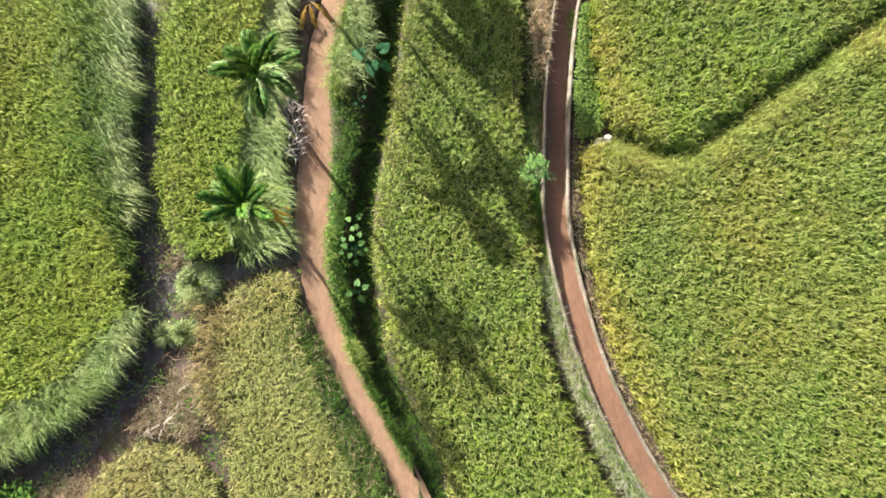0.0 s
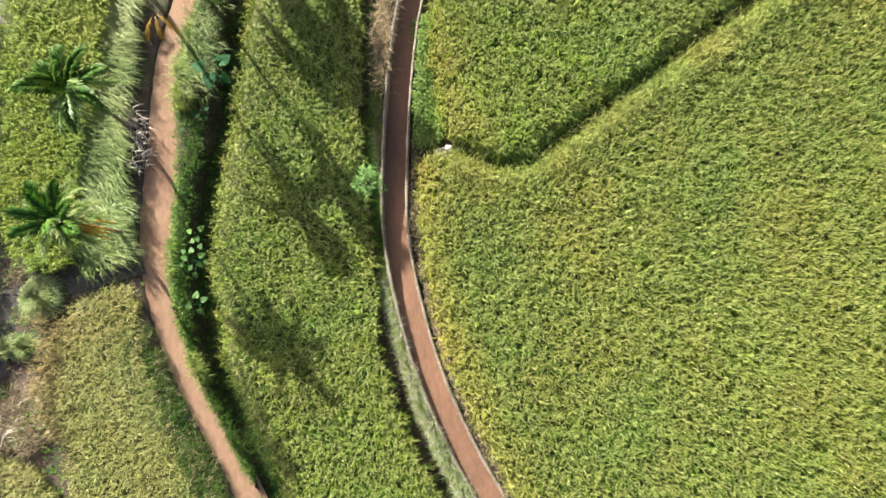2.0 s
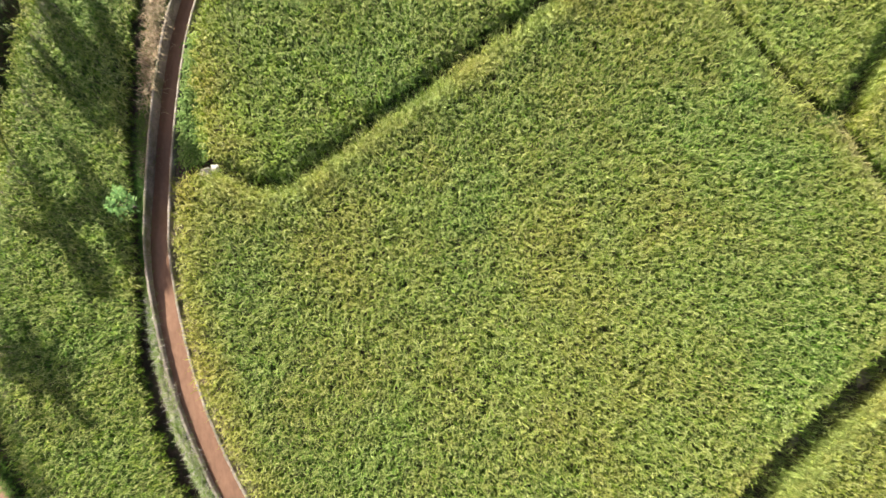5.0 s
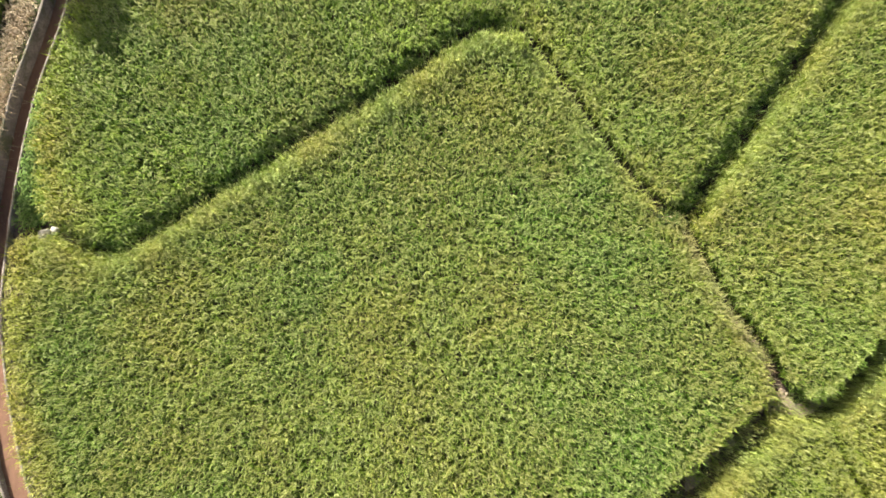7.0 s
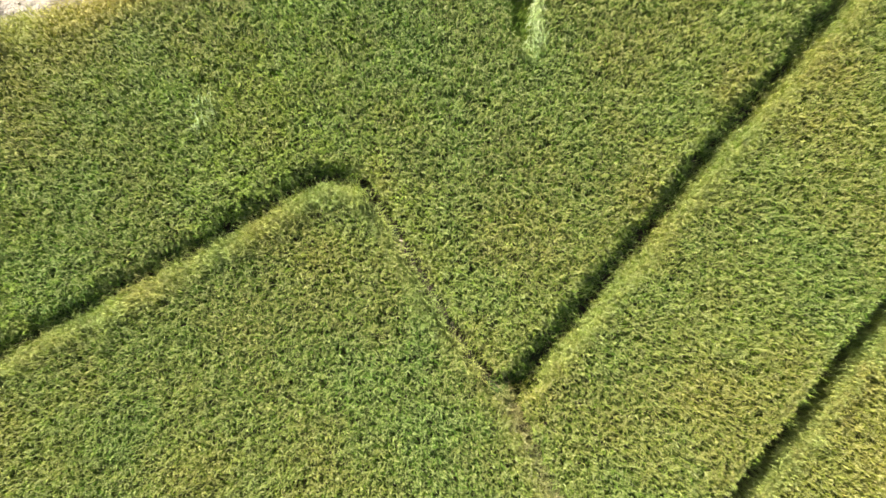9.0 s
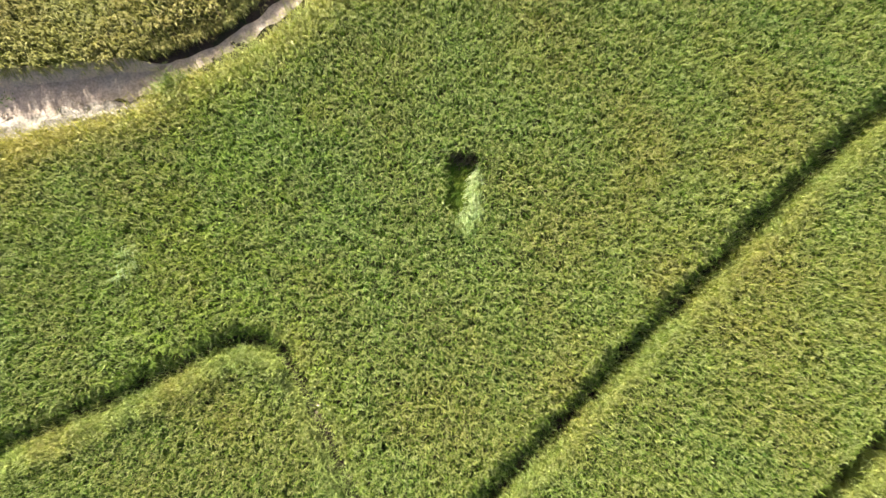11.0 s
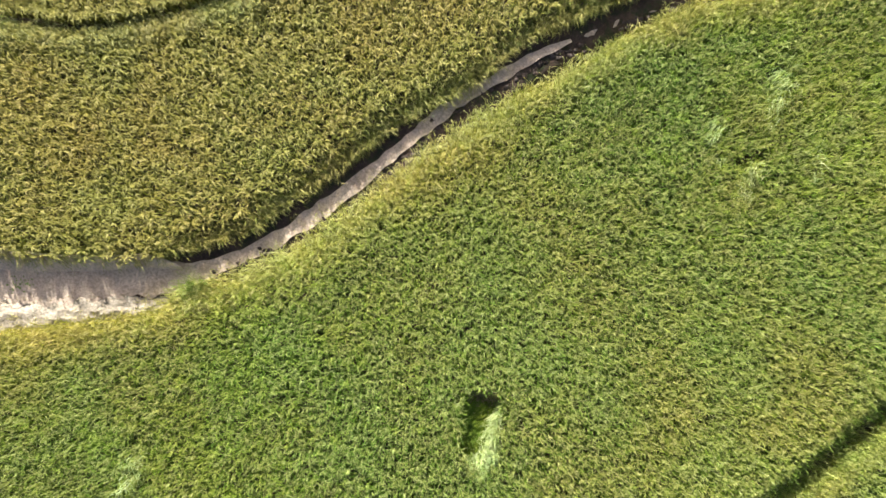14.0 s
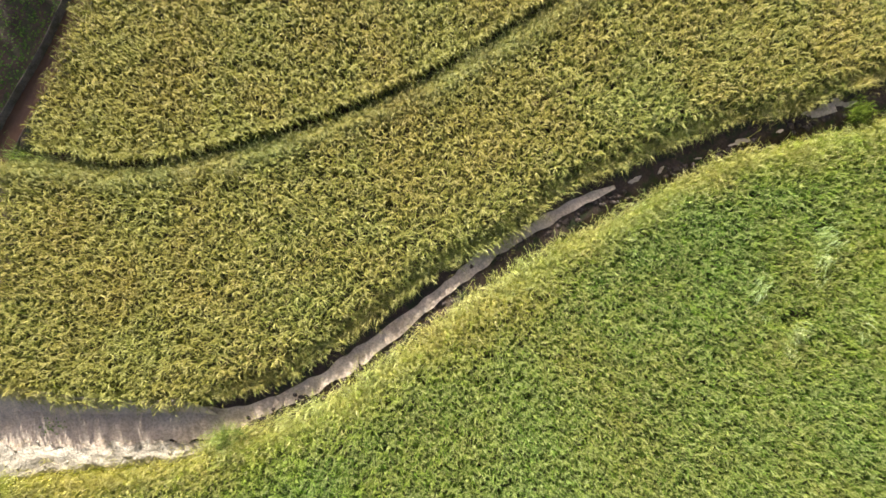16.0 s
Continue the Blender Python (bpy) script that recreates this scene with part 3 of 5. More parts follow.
def even(level, swing=0.25, size=4.0):
    return lambda p: level + (waves(p + 71, 7.0) - 0.5) * 0.36 + (waves(p, size) - 0.5) * swing + (waves(p + 37, 1.3) - 0.5) * 0.16


def bordered(level, lines, extra, depth, swing=0.25):
    """Riper along the given edges, which also paints the sunlit rim of some furrows."""
    extra = extra if isinstance(extra, list) else [extra] * len(lines)
    def f(p):
        rim = np.max([e * np.clip(1 - away(p, line[::3]) / depth, 0, 1) for e, line in zip(extra, lines)], axis=0)
        return level + rim + (waves(p + 71, 7.0) - 0.5) * 0.36 + (waves(p, 4.0) - 0.5) * swing + (waves(p + 37, 1.3) - 0.5) * 0.16
    return f


def westward(f, extra, edge=16.0):
    """Riper towards the west."""
    return lambda p: f(p) + extra * np.clip((edge - p[:, 0]) / 8.0, 0, 1)


canal_bank = np.array([(6.9, 6.2), (6.5, 7.0), (6.4, 9.0), (6.55, 10.95), (7.4, 13.5), (8.1, 15.5), (8.4, 17.3)])
south_bank = np.array([(5.66, 5.92), (5.53, 4.77), (5.49, 2.87), (5.58, 1.0), (5.87, -0.9), (6.36, -2.4), (7.0, -3.9), (7.75, -5.8), (8.5, -7.5), (9.3, -9.5)])
m_y = np.arange(-9, 19, 0.5)
west_m = np.stack([rounded(m_y, Y_WEST, X_WEST) + 0.16, m_y], 1)
east_m = np.stack([rounded(m_y, Y_EAST, X_EAST) - np.interp(m_y, [0, 3], [0.5, 0.12]), m_y], 1)

rice_field(np.vstack([south_bank, [(20.5, -9.5)], FURROW_SOUTH[::-1], FURROW_GAP[::-1], FURROW_APEX[::-1], FURROW_RIDGE[::-1]]), -0.3, 0.92, 11,
           westward(bordered(0.06, [south_bank, FURROW_RIDGE, FURROW_SOUTH, FURROW_GAP], [0.8, 0.35, 0.6, 0.4], 1.3, 0.35), 0.06), "large paddy of green rice turning yellow at the edges")
rice_field(np.vstack([canal_bank, PATH_SOUTH + np.where(PATH_SOUTH[:, :1] < 17.6, [(0.06, -0.1)], np.where(PATH_SOUTH[:, :1] < 28, [(0.0, -0.02)], [(0.14, -0.17)])), [(46, 41)], FURROW_EAST[::-1], FURROW_APEX[::-1], FURROW_RIDGE[::-1]]), -0.28, 0.92, 12,
           westward(bordered(0.06, [PATH_SOUTH, canal_bank, FURROW_APEX, FURROW_EAST[:50]], [0.85, 0.45, 0.4, 0.35], 1.7, 0.4), 0.13, 24.0), "large paddy of green rice with a yellow edge by the path",
           lime=lambda p: 0.6 * np.clip((27 - p[:, 0]) / 9, 0, 1) * np.clip((waves(p + 13, 5.0) - 0.1) * 2, 0, 1) + 0.3 * np.clip((p[:, 0] - 31) / 4, 0, 1) * np.clip((p[:, 1] - 25) / 4, 0, 1))
rice_field(np.vstack([FURROW_EAST, FURROW_FAR[::-1], FURROW_GAP[::-1]]), -0.15, 0.92, 13, bordered(0.12, [FURROW_EAST], 0.3, 1.3, 0.25), "long paddy of yellow-green rice between two furrows")
rice_field(np.vstack([FURROW_SOUTH, [(34, -9.5)], FURROW_SPUR[::-1], [(31.6, -0.9)]]), -0.3, 0.92, 14, bordered(0.4, [FURROW_SOUTH], 0.3, 1.5), "wedge of ripening rice below a furrow junction")
rice_field(np.vstack([FURROW_SPUR, [(40, -8), (46, -2)], FURROW_FAR[::-1][:-6]]), -0.25, 0.92, 15, even(0.5), "paddy of yellow ripening rice")
rice_field(np.vstack([PATH_NORTH + np.where(PATH_NORTH[:, :1] < 16.8, (0.0, 0.06) + np.interp(PATH_NORTH[:, :1], [10.5, 13.5], [0.32, 0.0]) * (0, 1), [(0.1, -0.14)]), [(42, 42), (29, 42)], FURROW_NORTH[::-1], [(8.6, 25)]]), -0.32, 1.02, 16, westward(even(0.35, 0.6), 0.3, 32.0), "band of olive-yellow ripe rice above the dirt path", gap=0.255, kinds=(RIPE_LEAF, RIPE_EAR), reach=1.2, coarse=1.2, brow=PATH_NORTH[PATH_NORTH[:, 0] > 17.5])
rice_field(np.vstack([FURROW_NORTH[5:], [(29, 42), (10.9, 42), (10.35, 38), (9.75, 34.6), (9.5, 32.5), (9.3, 30.5), (9.2, 29.6)]]), -0.28, 1.08, 17, even(0.72, 0.75), "paddy of olive-yellow ripe rice beside the canal", gap=0.255, kinds=(RIPE_LEAF, RIPE_EAR), reach=1.2, coarse=1.2)
rice_field(np.vstack([west_m, east_m[::-1]]), -0.75, 0.88, 18, bordered(-0.1, [west_m, east_m], [0.6, 0.35], 0.8, 0.3), "narrow paddy of green rice between stream and canal", lime=lambda p: np.full(len(p), 0.15))
rice_field([(-8.5, 14), (-8.75, 8.7), (-9.0, 6.7), (-8.9, 4.9), (-8.4, 3.75), (-7, 3.55), (-6.3, 4.2), (-6.2, 7), (-5.6, 9), (-5.2, 11), (-4.6, 14)], -0.9, 0.85, 19, even(0.15), "small paddy of yellow-green rice beside palms", kinds=(LIME_LEAF, LIME_EAR))
rice_field([(-11.3, 14), (-11.6, 9), (-10.9, 5), (-10.3, 3.3), (-10.4, 2.0), (-12.2, 0.3), (-13.6, -0.5), (-15, -1), (-18, -1.6), (-18, 14)], -0.9, 0.85, 20, even(0.25), "paddy of bright yellow-green rice edged with long grass", kinds=(LIME_LEAF, LIME_EAR))
rice_field([(-7.6, 1.5), (-6.5, 2.5), (-4.75, 2.8), (-4.62, 2.1), (-4.75, 1.2), (-4.45, 0), (-3.85, -2.4), (-3.05, -5), (-2.5, -8), (-7.6, -8), (-7.35, -4.6), (-7.4, -2.7), (-8, -0.75)], -1.1, 0.62, 21, lambda p: np.clip(0.25 - 0.35 * (p[:, 0] + 7.2) + 0.25 * (p[:, 1] - 1.0) * (p[:, 1] > 1), 0.05, 0.9) + (waves(p, 1.6) - 0.5) * 0.3, "irregular paddy of ripe pale rice by the stream", kinds=(KHAKI_LEAF, KHAKI_EAR), reach=1.25)
rice_field([(-11.4, -3.2), (-10.1, -2.5), (-8.5, -3), (-7.7, -4), (-7.8, -8), (-13, -8), (-12.2, -4.3)], -1.0, 0.75, 22, even(0.15), "small patch of ripe rice beside dry brush", kinds=(KHAKI_LEAF, KHAKI_EAR), reach=1.25)


# ---- dirt path ----
def shore(line, start, stop, drop):
    pick = line[(line[:, 0] > start) & (line[:, 0] < stop)]
    return pick + np.array(drop)


lane = spline([(8.5, 18.95), (10.33, 19.51), (13.18, 20.12), (15.98, 20.91), (17.83, 21.5), (19.57, 22.55), (20.92, 23.62), (22.53, 25.34), (24.11, 27.26), (25.7, 29.19), (26.89, 30.25), (28.08, 31.31), (29.49, 32.31), (30.36, 33.0), (32.14, 34.2), (33.97, 35.19), (35.76, 36.39), (37.06, 36.97), (41, 39)], 0.12)
half = np.interp(lane[:, 0], [8, 16.8, 18.5, 26, 28, 40], [0.66, 0.64, 0.26, 0.24, 0.2, 0.16]) * (0.6 + 0.8 * waves(lane, 0.45))
level = np.repeat(-0.05 + 0.085 * np.clip((lane[:, 0] - 17) / 4, 0, 1), 7)
stop = int(np.searchsorted(lane[:, 0], 29.3))
half[:stop] *= np.clip((29.4 - lane[:stop, 0]) / 1.2, 0.1, 1) ** 0.5
ribbon("dirt_path", lane[:stop], half[:stop], level[: stop * 7], LANE, "greyish trodden earth path on a low bank between paddies", "path", 0.09, 6)
for start, end, wide, drop in ((29.5, 30.1, 0.12, 0.05), (30.4, 30.8, 0.08, 0.12), (31.5, 31.9, 0.06, 0.2), (32.6, 33.5, 0.1, 0.16), (34.1, 34.5, 0.07, 0.1), (35.0, 37.0, 0.19, 0.02)):
    patch = lane[(lane[:, 0] > start) & (lane[:, 0] < end)] + (drop * 0.6, -drop)
    ease = np.sin(np.linspace(0.08, np.pi - 0.08, len(patch))) ** 0.6
    ribbon("dirt_path", patch + (waves(patch, 0.3)[:, None] - 0.5) * (0.2, -0.2), wide * ease * (0.15 + 1.3 * waves(patch, 0.13)), 0.02, LANE, "patch of pale mud on the dark wet path", "path", 0.07, 6)
foot_x = np.linspace(8.6, 17.6, 150)
foot_lo = np.interp(foot_x, lane[:, 0], lane[:, 1]) + 0.15
foot_hi = np.interp(foot_x, PATH_NORTH[:, 0], PATH_NORTH[:, 1]) + np.interp(foot_x, [10.5, 13.5], [0.5, 0.15])
foot_hi = foot_lo + (foot_hi - foot_lo) * np.interp(foot_x, [16.2, 17.6], [1.0, 0.15])
u = np.linspace(0, 1, 9)
foot_v = np.stack([np.repeat(foot_x, 9), (foot_lo[:, None] + (foot_hi - foot_lo)[:, None] * u).ravel()], 1)
foot_z = np.tile(np.array([-0.12, -0.08, -0.07, -0.06, -0.02, 0.06, 0.13, 0.16, 0.16]), 150) + (waves(foot_v, 0.25) - 0.5) * 0.06
k = (np.arange(149)[:, None] * 9 + np.arange(8)[None]).ravel()[:, None]
me = mesh_of("path_bank", np.column_stack([foot_v, foot_z]), [k + np.array([0, 9, 10, 1])], [PALE_EARTH], smooth=True)
tagged(new("path_bank", me), "sloping pale earth bank beside the path", "bank", kind="structure")

# a pale rough bank of dry clods along the broad end of the path
rng = np.random.default_rng(77)


def lumps(name, spots, size, mat, label, category, seed, squash=0.5, kind="stuff"):
    """Many rough clods or stones in one mesh."""
    rng = np.random.default_rng(seed)
    bm = bmesh.new()
    bmesh.ops.create_icosphere(bm, subdivisions=1, radius=1.0)
    v0 = np.array([v.co[:] for v in bm.verts])
    f0 = np.array([[v.index for v in f.verts] for f in bm.faces])
    bm.free()
    verts, faces = [], []
    for i, (x, y, z) in enumerate(spots):
        r = size * (0.5 + rng.random()) * np.array([1 + 0.6 * rng.random(), 1, squash])
        a = rng.random() * 6.28
        v = v0 * (0.75 + 0.5 * rng.random((len(v0), 1))) * r
        v = np.column_stack([v[:, 0] * np.cos(a) - v[:, 1] * np.sin(a), v[:, 0] * np.sin(a) + v[:, 1] * np.cos(a), v[:, 2]])
        verts.append(v + (x, y, z)), faces.append(f0 + i * len(v0))
    me = mesh_of(name, np.vstack(verts), [np.vstack(faces)], [mat])
    return tagged(new(name, me), label, category, kind=kind)


bank_x = np.linspace(8.8, 17.4, 130)
bank_lo = np.interp(bank_x, PATH_SOUTH[:, 0], PATH_SOUTH[:, 1]) - 0.25
bank_hi = np.interp(bank_x, [8.8, 10.57, 12.44, 14.3, 17.2], [18.7, 19.2, 19.65, 20.12, 20.66])
u = np.linspace(0, 1, 15)
bank_v = np.stack([np.repeat(bank_x, 15), (bank_lo[:, None] + (bank_hi - bank_lo)[:, None] * u).ravel()], 1)
hump = np.tile(np.sin(np.pi * u) ** 0.5, 130) * np.repeat(np.interp(bank_x, [16.7, 17.3], [1.0, 0.1]), 15)
bank_v[:, 1] += (waves(bank_v, 0.5) - 0.5) * 0.25
along = np.column_stack([bank_v[:, 0] * 0.4, np.tile(u, 130) * 1.4])
rough = (waves(along, 0.14) - 0.5) * 0.07 + (waves(along * (1.6, 1), 0.3) - 0.5) * 0.07
k = (np.arange(129)[:, None] * 15 + np.arange(14)[None]).ravel()[:, None]
me = mesh_of("sand_bank", np.column_stack([bank_v, -0.15 + hump * 0.14 + hump * rough]), [k + np.array([0, 15, 16, 1])], [SAND])
tagged(new("sand_bank", me), "rough whitish bank of dry sandy earth along the path", "bank", kind="structure")
bank = scattered(np.vstack([np.column_stack([bank_x, bank_lo]), np.column_stack([bank_x, bank_hi])[::-1]]), 0.5, rng)
lumps("clods", np.column_stack([bank, np.full(len(bank), -0.01)]), 0.035, SAND, "dry whitish clods of sandy earth along the path", "clods", 3, 0.4)
edge = shore(lane, 17.5, 37, (0.22, -0.2))
edge = edge[(rng.random(len(edge)) < 0.4) & (waves(edge, 0.7) > 0.3)]
edge = np.repeat(edge, 3, 0) + rng.normal(0, 0.12, (len(edge) * 3, 2))
lumps("clods", np.column_stack([edge, np.full(len(edge), -0.03)]), 0.08, CLOD, "dark damp clods along the edge of the path", "clods", 4, 0.5)


bund = np.vstack([FURROW_APEX[8:], FURROW_GAP])
bund = np.repeat(bund, 3, 0) + rng.normal(0, 0.09, (len(bund) * 3, 2))
bund = np.vstack([bund[waves(bund, 0.9) > 0.35], np.array([31.05, -0.62]) + rng.normal(0, 1, (60, 2)) * (0.26, 0.2)])
lumps("clods", np.column_stack([bund, ground_height(bund) + 0.02]), 0.07, MUD, "pale dry clods on the bund between paddies", "clods", 5, 0.45)


# ---- grasses and weeds ----
def tufts(name, p, label, category, height, reach, per, mat, ripe, seed, width=0.012, lean=None, drop=0.35, spread=0.1, lift=0.0, group=""):
    """Grass in tufts at the points p of the plan; lean: (direction in degrees, how firmly, 0 to 1)."""
    rng = np.random.default_rng(seed)
    i = np.repeat(np.arange(len(p)), per)
    n = len(i)
    az = rng.random(n) * 2 * np.pi
    if lean:
        swirl = (waves(p, 0.9) - 0.5)[i] * 1.8
        az = np.where(rng.random(n) < lean[1], radians(lean[0]) + swirl + rng.normal(0, 0.25, n), az)
    q = p[i] + rng.normal(0, spread, (n, 2))
    base = np.column_stack([q, ground_height(q) + lift - 0.03])
    big = (0.7 + 0.6 * rng.random(len(p)))[i]
    h = height * big * (0.6 + 0.4 * rng.random(n))
    v = blades(base, az, reach * big * (0.5 + 0.6 * rng.random(n)), h, h * drop * (0.3 + rng.random(n)), width * (0.7 + 0.6 * rng.random(n)))
    tint = (ripe(p) if callable(ripe) else np.full(len(p), float(ripe)))[i] + (rng.random(n) - 0.5) * 0.3
    return growth(name, [(*v, mat, np.clip(tint, 0, 1))], label, category, group)


def leafy(name, p, label, category, size, height, per, mat, ripe, seed, spread=0.12, group=""):
    """Low broad-leaved weeds: many small leaves held flat."""
    rng = np.random.default_rng(seed)
    i = np.repeat(np.arange(len(p)), per)
    n = len(i)
    q = p[i] + rng.normal(0, spread, (n, 2))
    base = np.column_stack([q, ground_height(q) + height * rng.random(n) ** 0.6])
    s = size * (0.6 + 0.8 * rng.random(n))
    v = blades(base, rng.random(n) * 6.283, s, s * 0.25 * rng.random(n), s * 0.3 * rng.random(n), s * 0.55, 1.0, 0.1, 0.5)
    return growth(name, [(*v, mat, np.clip(ripe + (rng.random(n) - 0.5) * 0.4, 0, 1))], label, category, group)


G = np.random.default_rng(8)
tufts("long_grass", scattered([(-12.4, 14), (-10.5, 14), (-10.6, 8.8), (-10.5, 5.6), (-10.1, 3.8), (-10.5, 3.2), (-11.4, 5.2), (-12.5, 9)], 0.17, G), "dark green long grass between paddy and ditch", "grass", 0.8, 0.5, 16, WEED, even(0.6, 0.9, 0.7), 30, 0.015, (-60, 0.5))
tufts("long_grass", scattered([(-10.5, 14), (-9.75, 14), (-9.95, 8.8), (-10.1, 6.2), (-10.3, 5.0), (-10.6, 6), (-10.7, 9)], 0.15, G), "long pale silvery grass combed over beside the ditch", "grass", 0.85, 0.85, 22, SILVER, even(0.42, 1.1, 0.8), 31, 0.014, (-55, 0.78), 0.5)
tufts("long_grass", scattered([(-10.15, 2.3), (-10.1, 1.5), (-11.6, -0.5), (-13.3, -1.6), (-15.7, -2.6), (-18, -3.3), (-18, -1.6), (-15, -0.9), (-13.6, -0.3), (-12.2, 0.5), (-10.5, 2.2)], 0.15, G), "long pale green grass arching over the ditch", "grass", 0.8, 0.9, 22, SILVER, even(0.4, 1.1, 0.8), 32, 0.014, (-55, 0.75), 0.5)
tufts("long_grass", scattered([(-6.5, 3.55), (-5.0, 3.8), (-4.85, 8.2), (-4.5, 10.7), (-4.0, 14), (-5.8, 14), (-6.3, 11), (-6.4, 9), (-6.7, 7)], 0.16, G), "long soft pale grass combed over under the palms", "grass", 0.55, 0.8, 20, SILVER, even(0.4, 1.1, 1.1), 33, 0.015, (-40, 0.75), 0.5)


def grass_mound(x, y, height, radius, count, ripe, label, seed, mat):
    """A fountain of long blades from one root."""
    rng = np.random.default_rng(seed)
    a = rng.random(count) * 6.283
    out = radius * rng.random(count) ** 0.5
    spot = np.column_stack([x + 0.55 * out * np.cos(a), y + 0.55 * out * np.sin(a)])
    base = np.column_stack([spot, ground_height(spot) - 0.03])
    h = height * (1 - 0.45 * (out / radius) ** 2) * (0.8 + 0.3 * rng.random(count))
    v = blades(base, a + rng.normal(0, 0.3, count), out * 0.6 + 0.16, h, h * (0.2 + 0.5 * out / radius), 0.016 + 0.008 * rng.random(count), 0.9, 0.6, 0.55)
    return growth("grass_tuft", [(*v, mat, np.clip(ripe + rng.normal(0, 0.25, count), 0, 1))], label, "grass")


grass_mound(-8.0, 2.65, 0.6, 0.72, 1100, 0.75, "round mound of long pale green grass at the ditch fork", 34, SILVER)
grass_mound(-9.3, 1.0, 0.45, 0.4, 300, 0.75, "small pale green grass tuft in the ditch", 35, SILVER)
grass_mound(-8.55, 0.95, 0.5, 0.4, 300, 0.4, "small grey-green grass tuft in the ditch", 36, SILVER)
edge_p = np.repeat(spline([(-8.35, 2.0), (-7.75, 1.7), (-7.7, 1.2), (-7.95, 0.3), (-8.1, -0.6), (-7.6, -2.2)], 0.15), 4, 0)
tufts("edge_grass", edge_p + G.normal(0, 0.16, edge_p.shape), "khaki dry grass along the edge of the pale paddy", "grass", 0.6, 0.35, 7, KHAKI_EAR, 0.7, 122, 0.012, None, 0.4)
tufts("dry_brush", scattered([(-9.2, -0.6), (-8.2, -0.2), (-7.9, -1.8), (-8.4, -2.7), (-10.2, -2.3), (-10.8, -2.2), (-10.2, -1.5)], 0.23, G), "brown tangled dead brush on the ditch bank", "brush", 0.35, 0.5, 26, STRAW, even(0.3, 0.8, 0.8), 37, 0.014, None, 0.7)
sticks = scattered([(-9.6, -0.9), (-8.4, -0.4), (-8.1, -2.0), (-9.4, -2.3), (-10.6, -2.2)], 0.55, G)
tufts("dry_branches", sticks, "whitish dead branches lying in the brush", "branches", 0.4, 0.6, 4, DEADWOOD, 0.3, 119, 0.02, None, 0.5, 0.1, 0.1)
tufts("dry_brush", scattered([(-14, -3.6), (-12.3, -3.4), (-11.9, -4.2), (-12.8, -5.5), (-14.2, -5)], 0.22, G), "pale tangled dead brush beside the ditch", "brush", 0.3, 0.5, 20, STRAW, even(0.3, 0.8, 0.8), 38, 0.014, None, 0.7)
tufts("dry_brush", scattered([(-9.6, 3.9), (-8.8, 3.9), (-8.4, 3.3), (-9.2, 2.9)], 0.2, G), "brown dead brush in the ditch fork", "brush", 0.2, 0.4, 20, STRAW, 0.8, 39, 0.014, None, 0.7)
leafy("weeds", scattered([(-8.8, -0.5), (-8.0, -0.6), (-8.1, -2.2), (-9.3, -2.2)], 0.32, G), "scattered green weeds in the dead brush", "weeds", 0.09, 0.35, 10, WEED, 0.3, 97)
leafy("weeds", scattered([(-9.3, 2.4), (-8.3, 2.4), (-8.0, 0.6), (-9.0, 0.6)], 0.3, G), "dark green weeds along the ditch", "weeds", 0.09, 0.15, 10, WEED, 0.1, 96)
leafy("weeds", scattered([(-15.5, -3.6), (-14.2, -3.7), (-14, -5), (-15.5, -5.5)], 0.2, G), "dark green broad-leaved weeds beside the ditch", "weeds", 0.16, 0.5, 12, WEED, 0.0, 40)
litter = scattered([(-10.0, 5), (-9.0, 5), (-8.6, 2.5), (-7.9, 1.2), (-8.2, -0.6), (-9.2, -0.6), (-10.5, -2.3), (-12.5, -3.4), (-14, -4.2), (-14.2, -3.4), (-12.6, -2.2), (-10.8, -0.8), (-9.9, 1.0)], 0.3, G)
tufts("dry_litter", litter[(waves(litter, 1.0) > 0.55) & (litter[:, 1] < 1.0)], "grey dead stalks strewn over the ditch bed", "straw", 0.08, 0.4, 5, STRAW, even(0.6, 0.6, 0.8), 116, 0.02, None, 0.3, 0.14, 0.05)
sides = np.vstack([np.repeat(DITCH_WEST[4:-3], 2, 0) + G.normal(0, 0.42, (len(DITCH_WEST[4:-3]) * 2, 2)), np.repeat(DITCH_CROSS, 2, 0) + G.normal(0, 0.3, (len(DITCH_CROSS) * 2, 2))])
sides = sides[waves(sides, 0.8) > 0.42]
leafy("weeds", sides, "patchy green weeds on the sides of the ditch", "weeds", 0.09, 0.25, 9, WEED, 0.4, 121)
leafy("weeds", scattered([(-8.3, -2.4), (-7.3, -2.4), (-7.2, -7.5), (-8.1, -7.5)], 0.3, G), "dark weeds in the gap between two small paddies", "weeds", 0.09, 0.2, 7, WEED, 0.0, 131)
# the bank between stream and paddy
bank_y = np.arange(-8, 14, 0.16)
bank_w = rounded(bank_y, Y_STREAM, X_STREAM) + rounded(bank_y, Y_STREAM, W_STREAM) + 0.08
bank_e = rounded(bank_y, Y_WEST, X_WEST) - 0.95
bank_p = np.vstack([np.column_stack([w + (e - w) * G.random(6), np.full(6, y) + G.normal(0, 0.06, 6)]) for y, w, e in zip(bank_y, bank_w, bank_e) if e > w])
tufts("bank_grass", bank_p, "short dark green grass on the stream bank", "grass", 0.34, 0.3, 13, WEED, even(0.15, 0.8, 1.0), 41, 0.012, None, 0.5)
bright = bank_p[(bank_p[:, 1] > -1.5) & ((bank_p[:, 1] > 8.8) | (waves(bank_p, 0.9) > 0.72)) & (bank_p[:, 0] < np.interp(bank_p[:, 1], bank_y, 0.45 * bank_w + 0.55 * bank_e)) & (waves(bank_p, 1.2) > 0.2)]
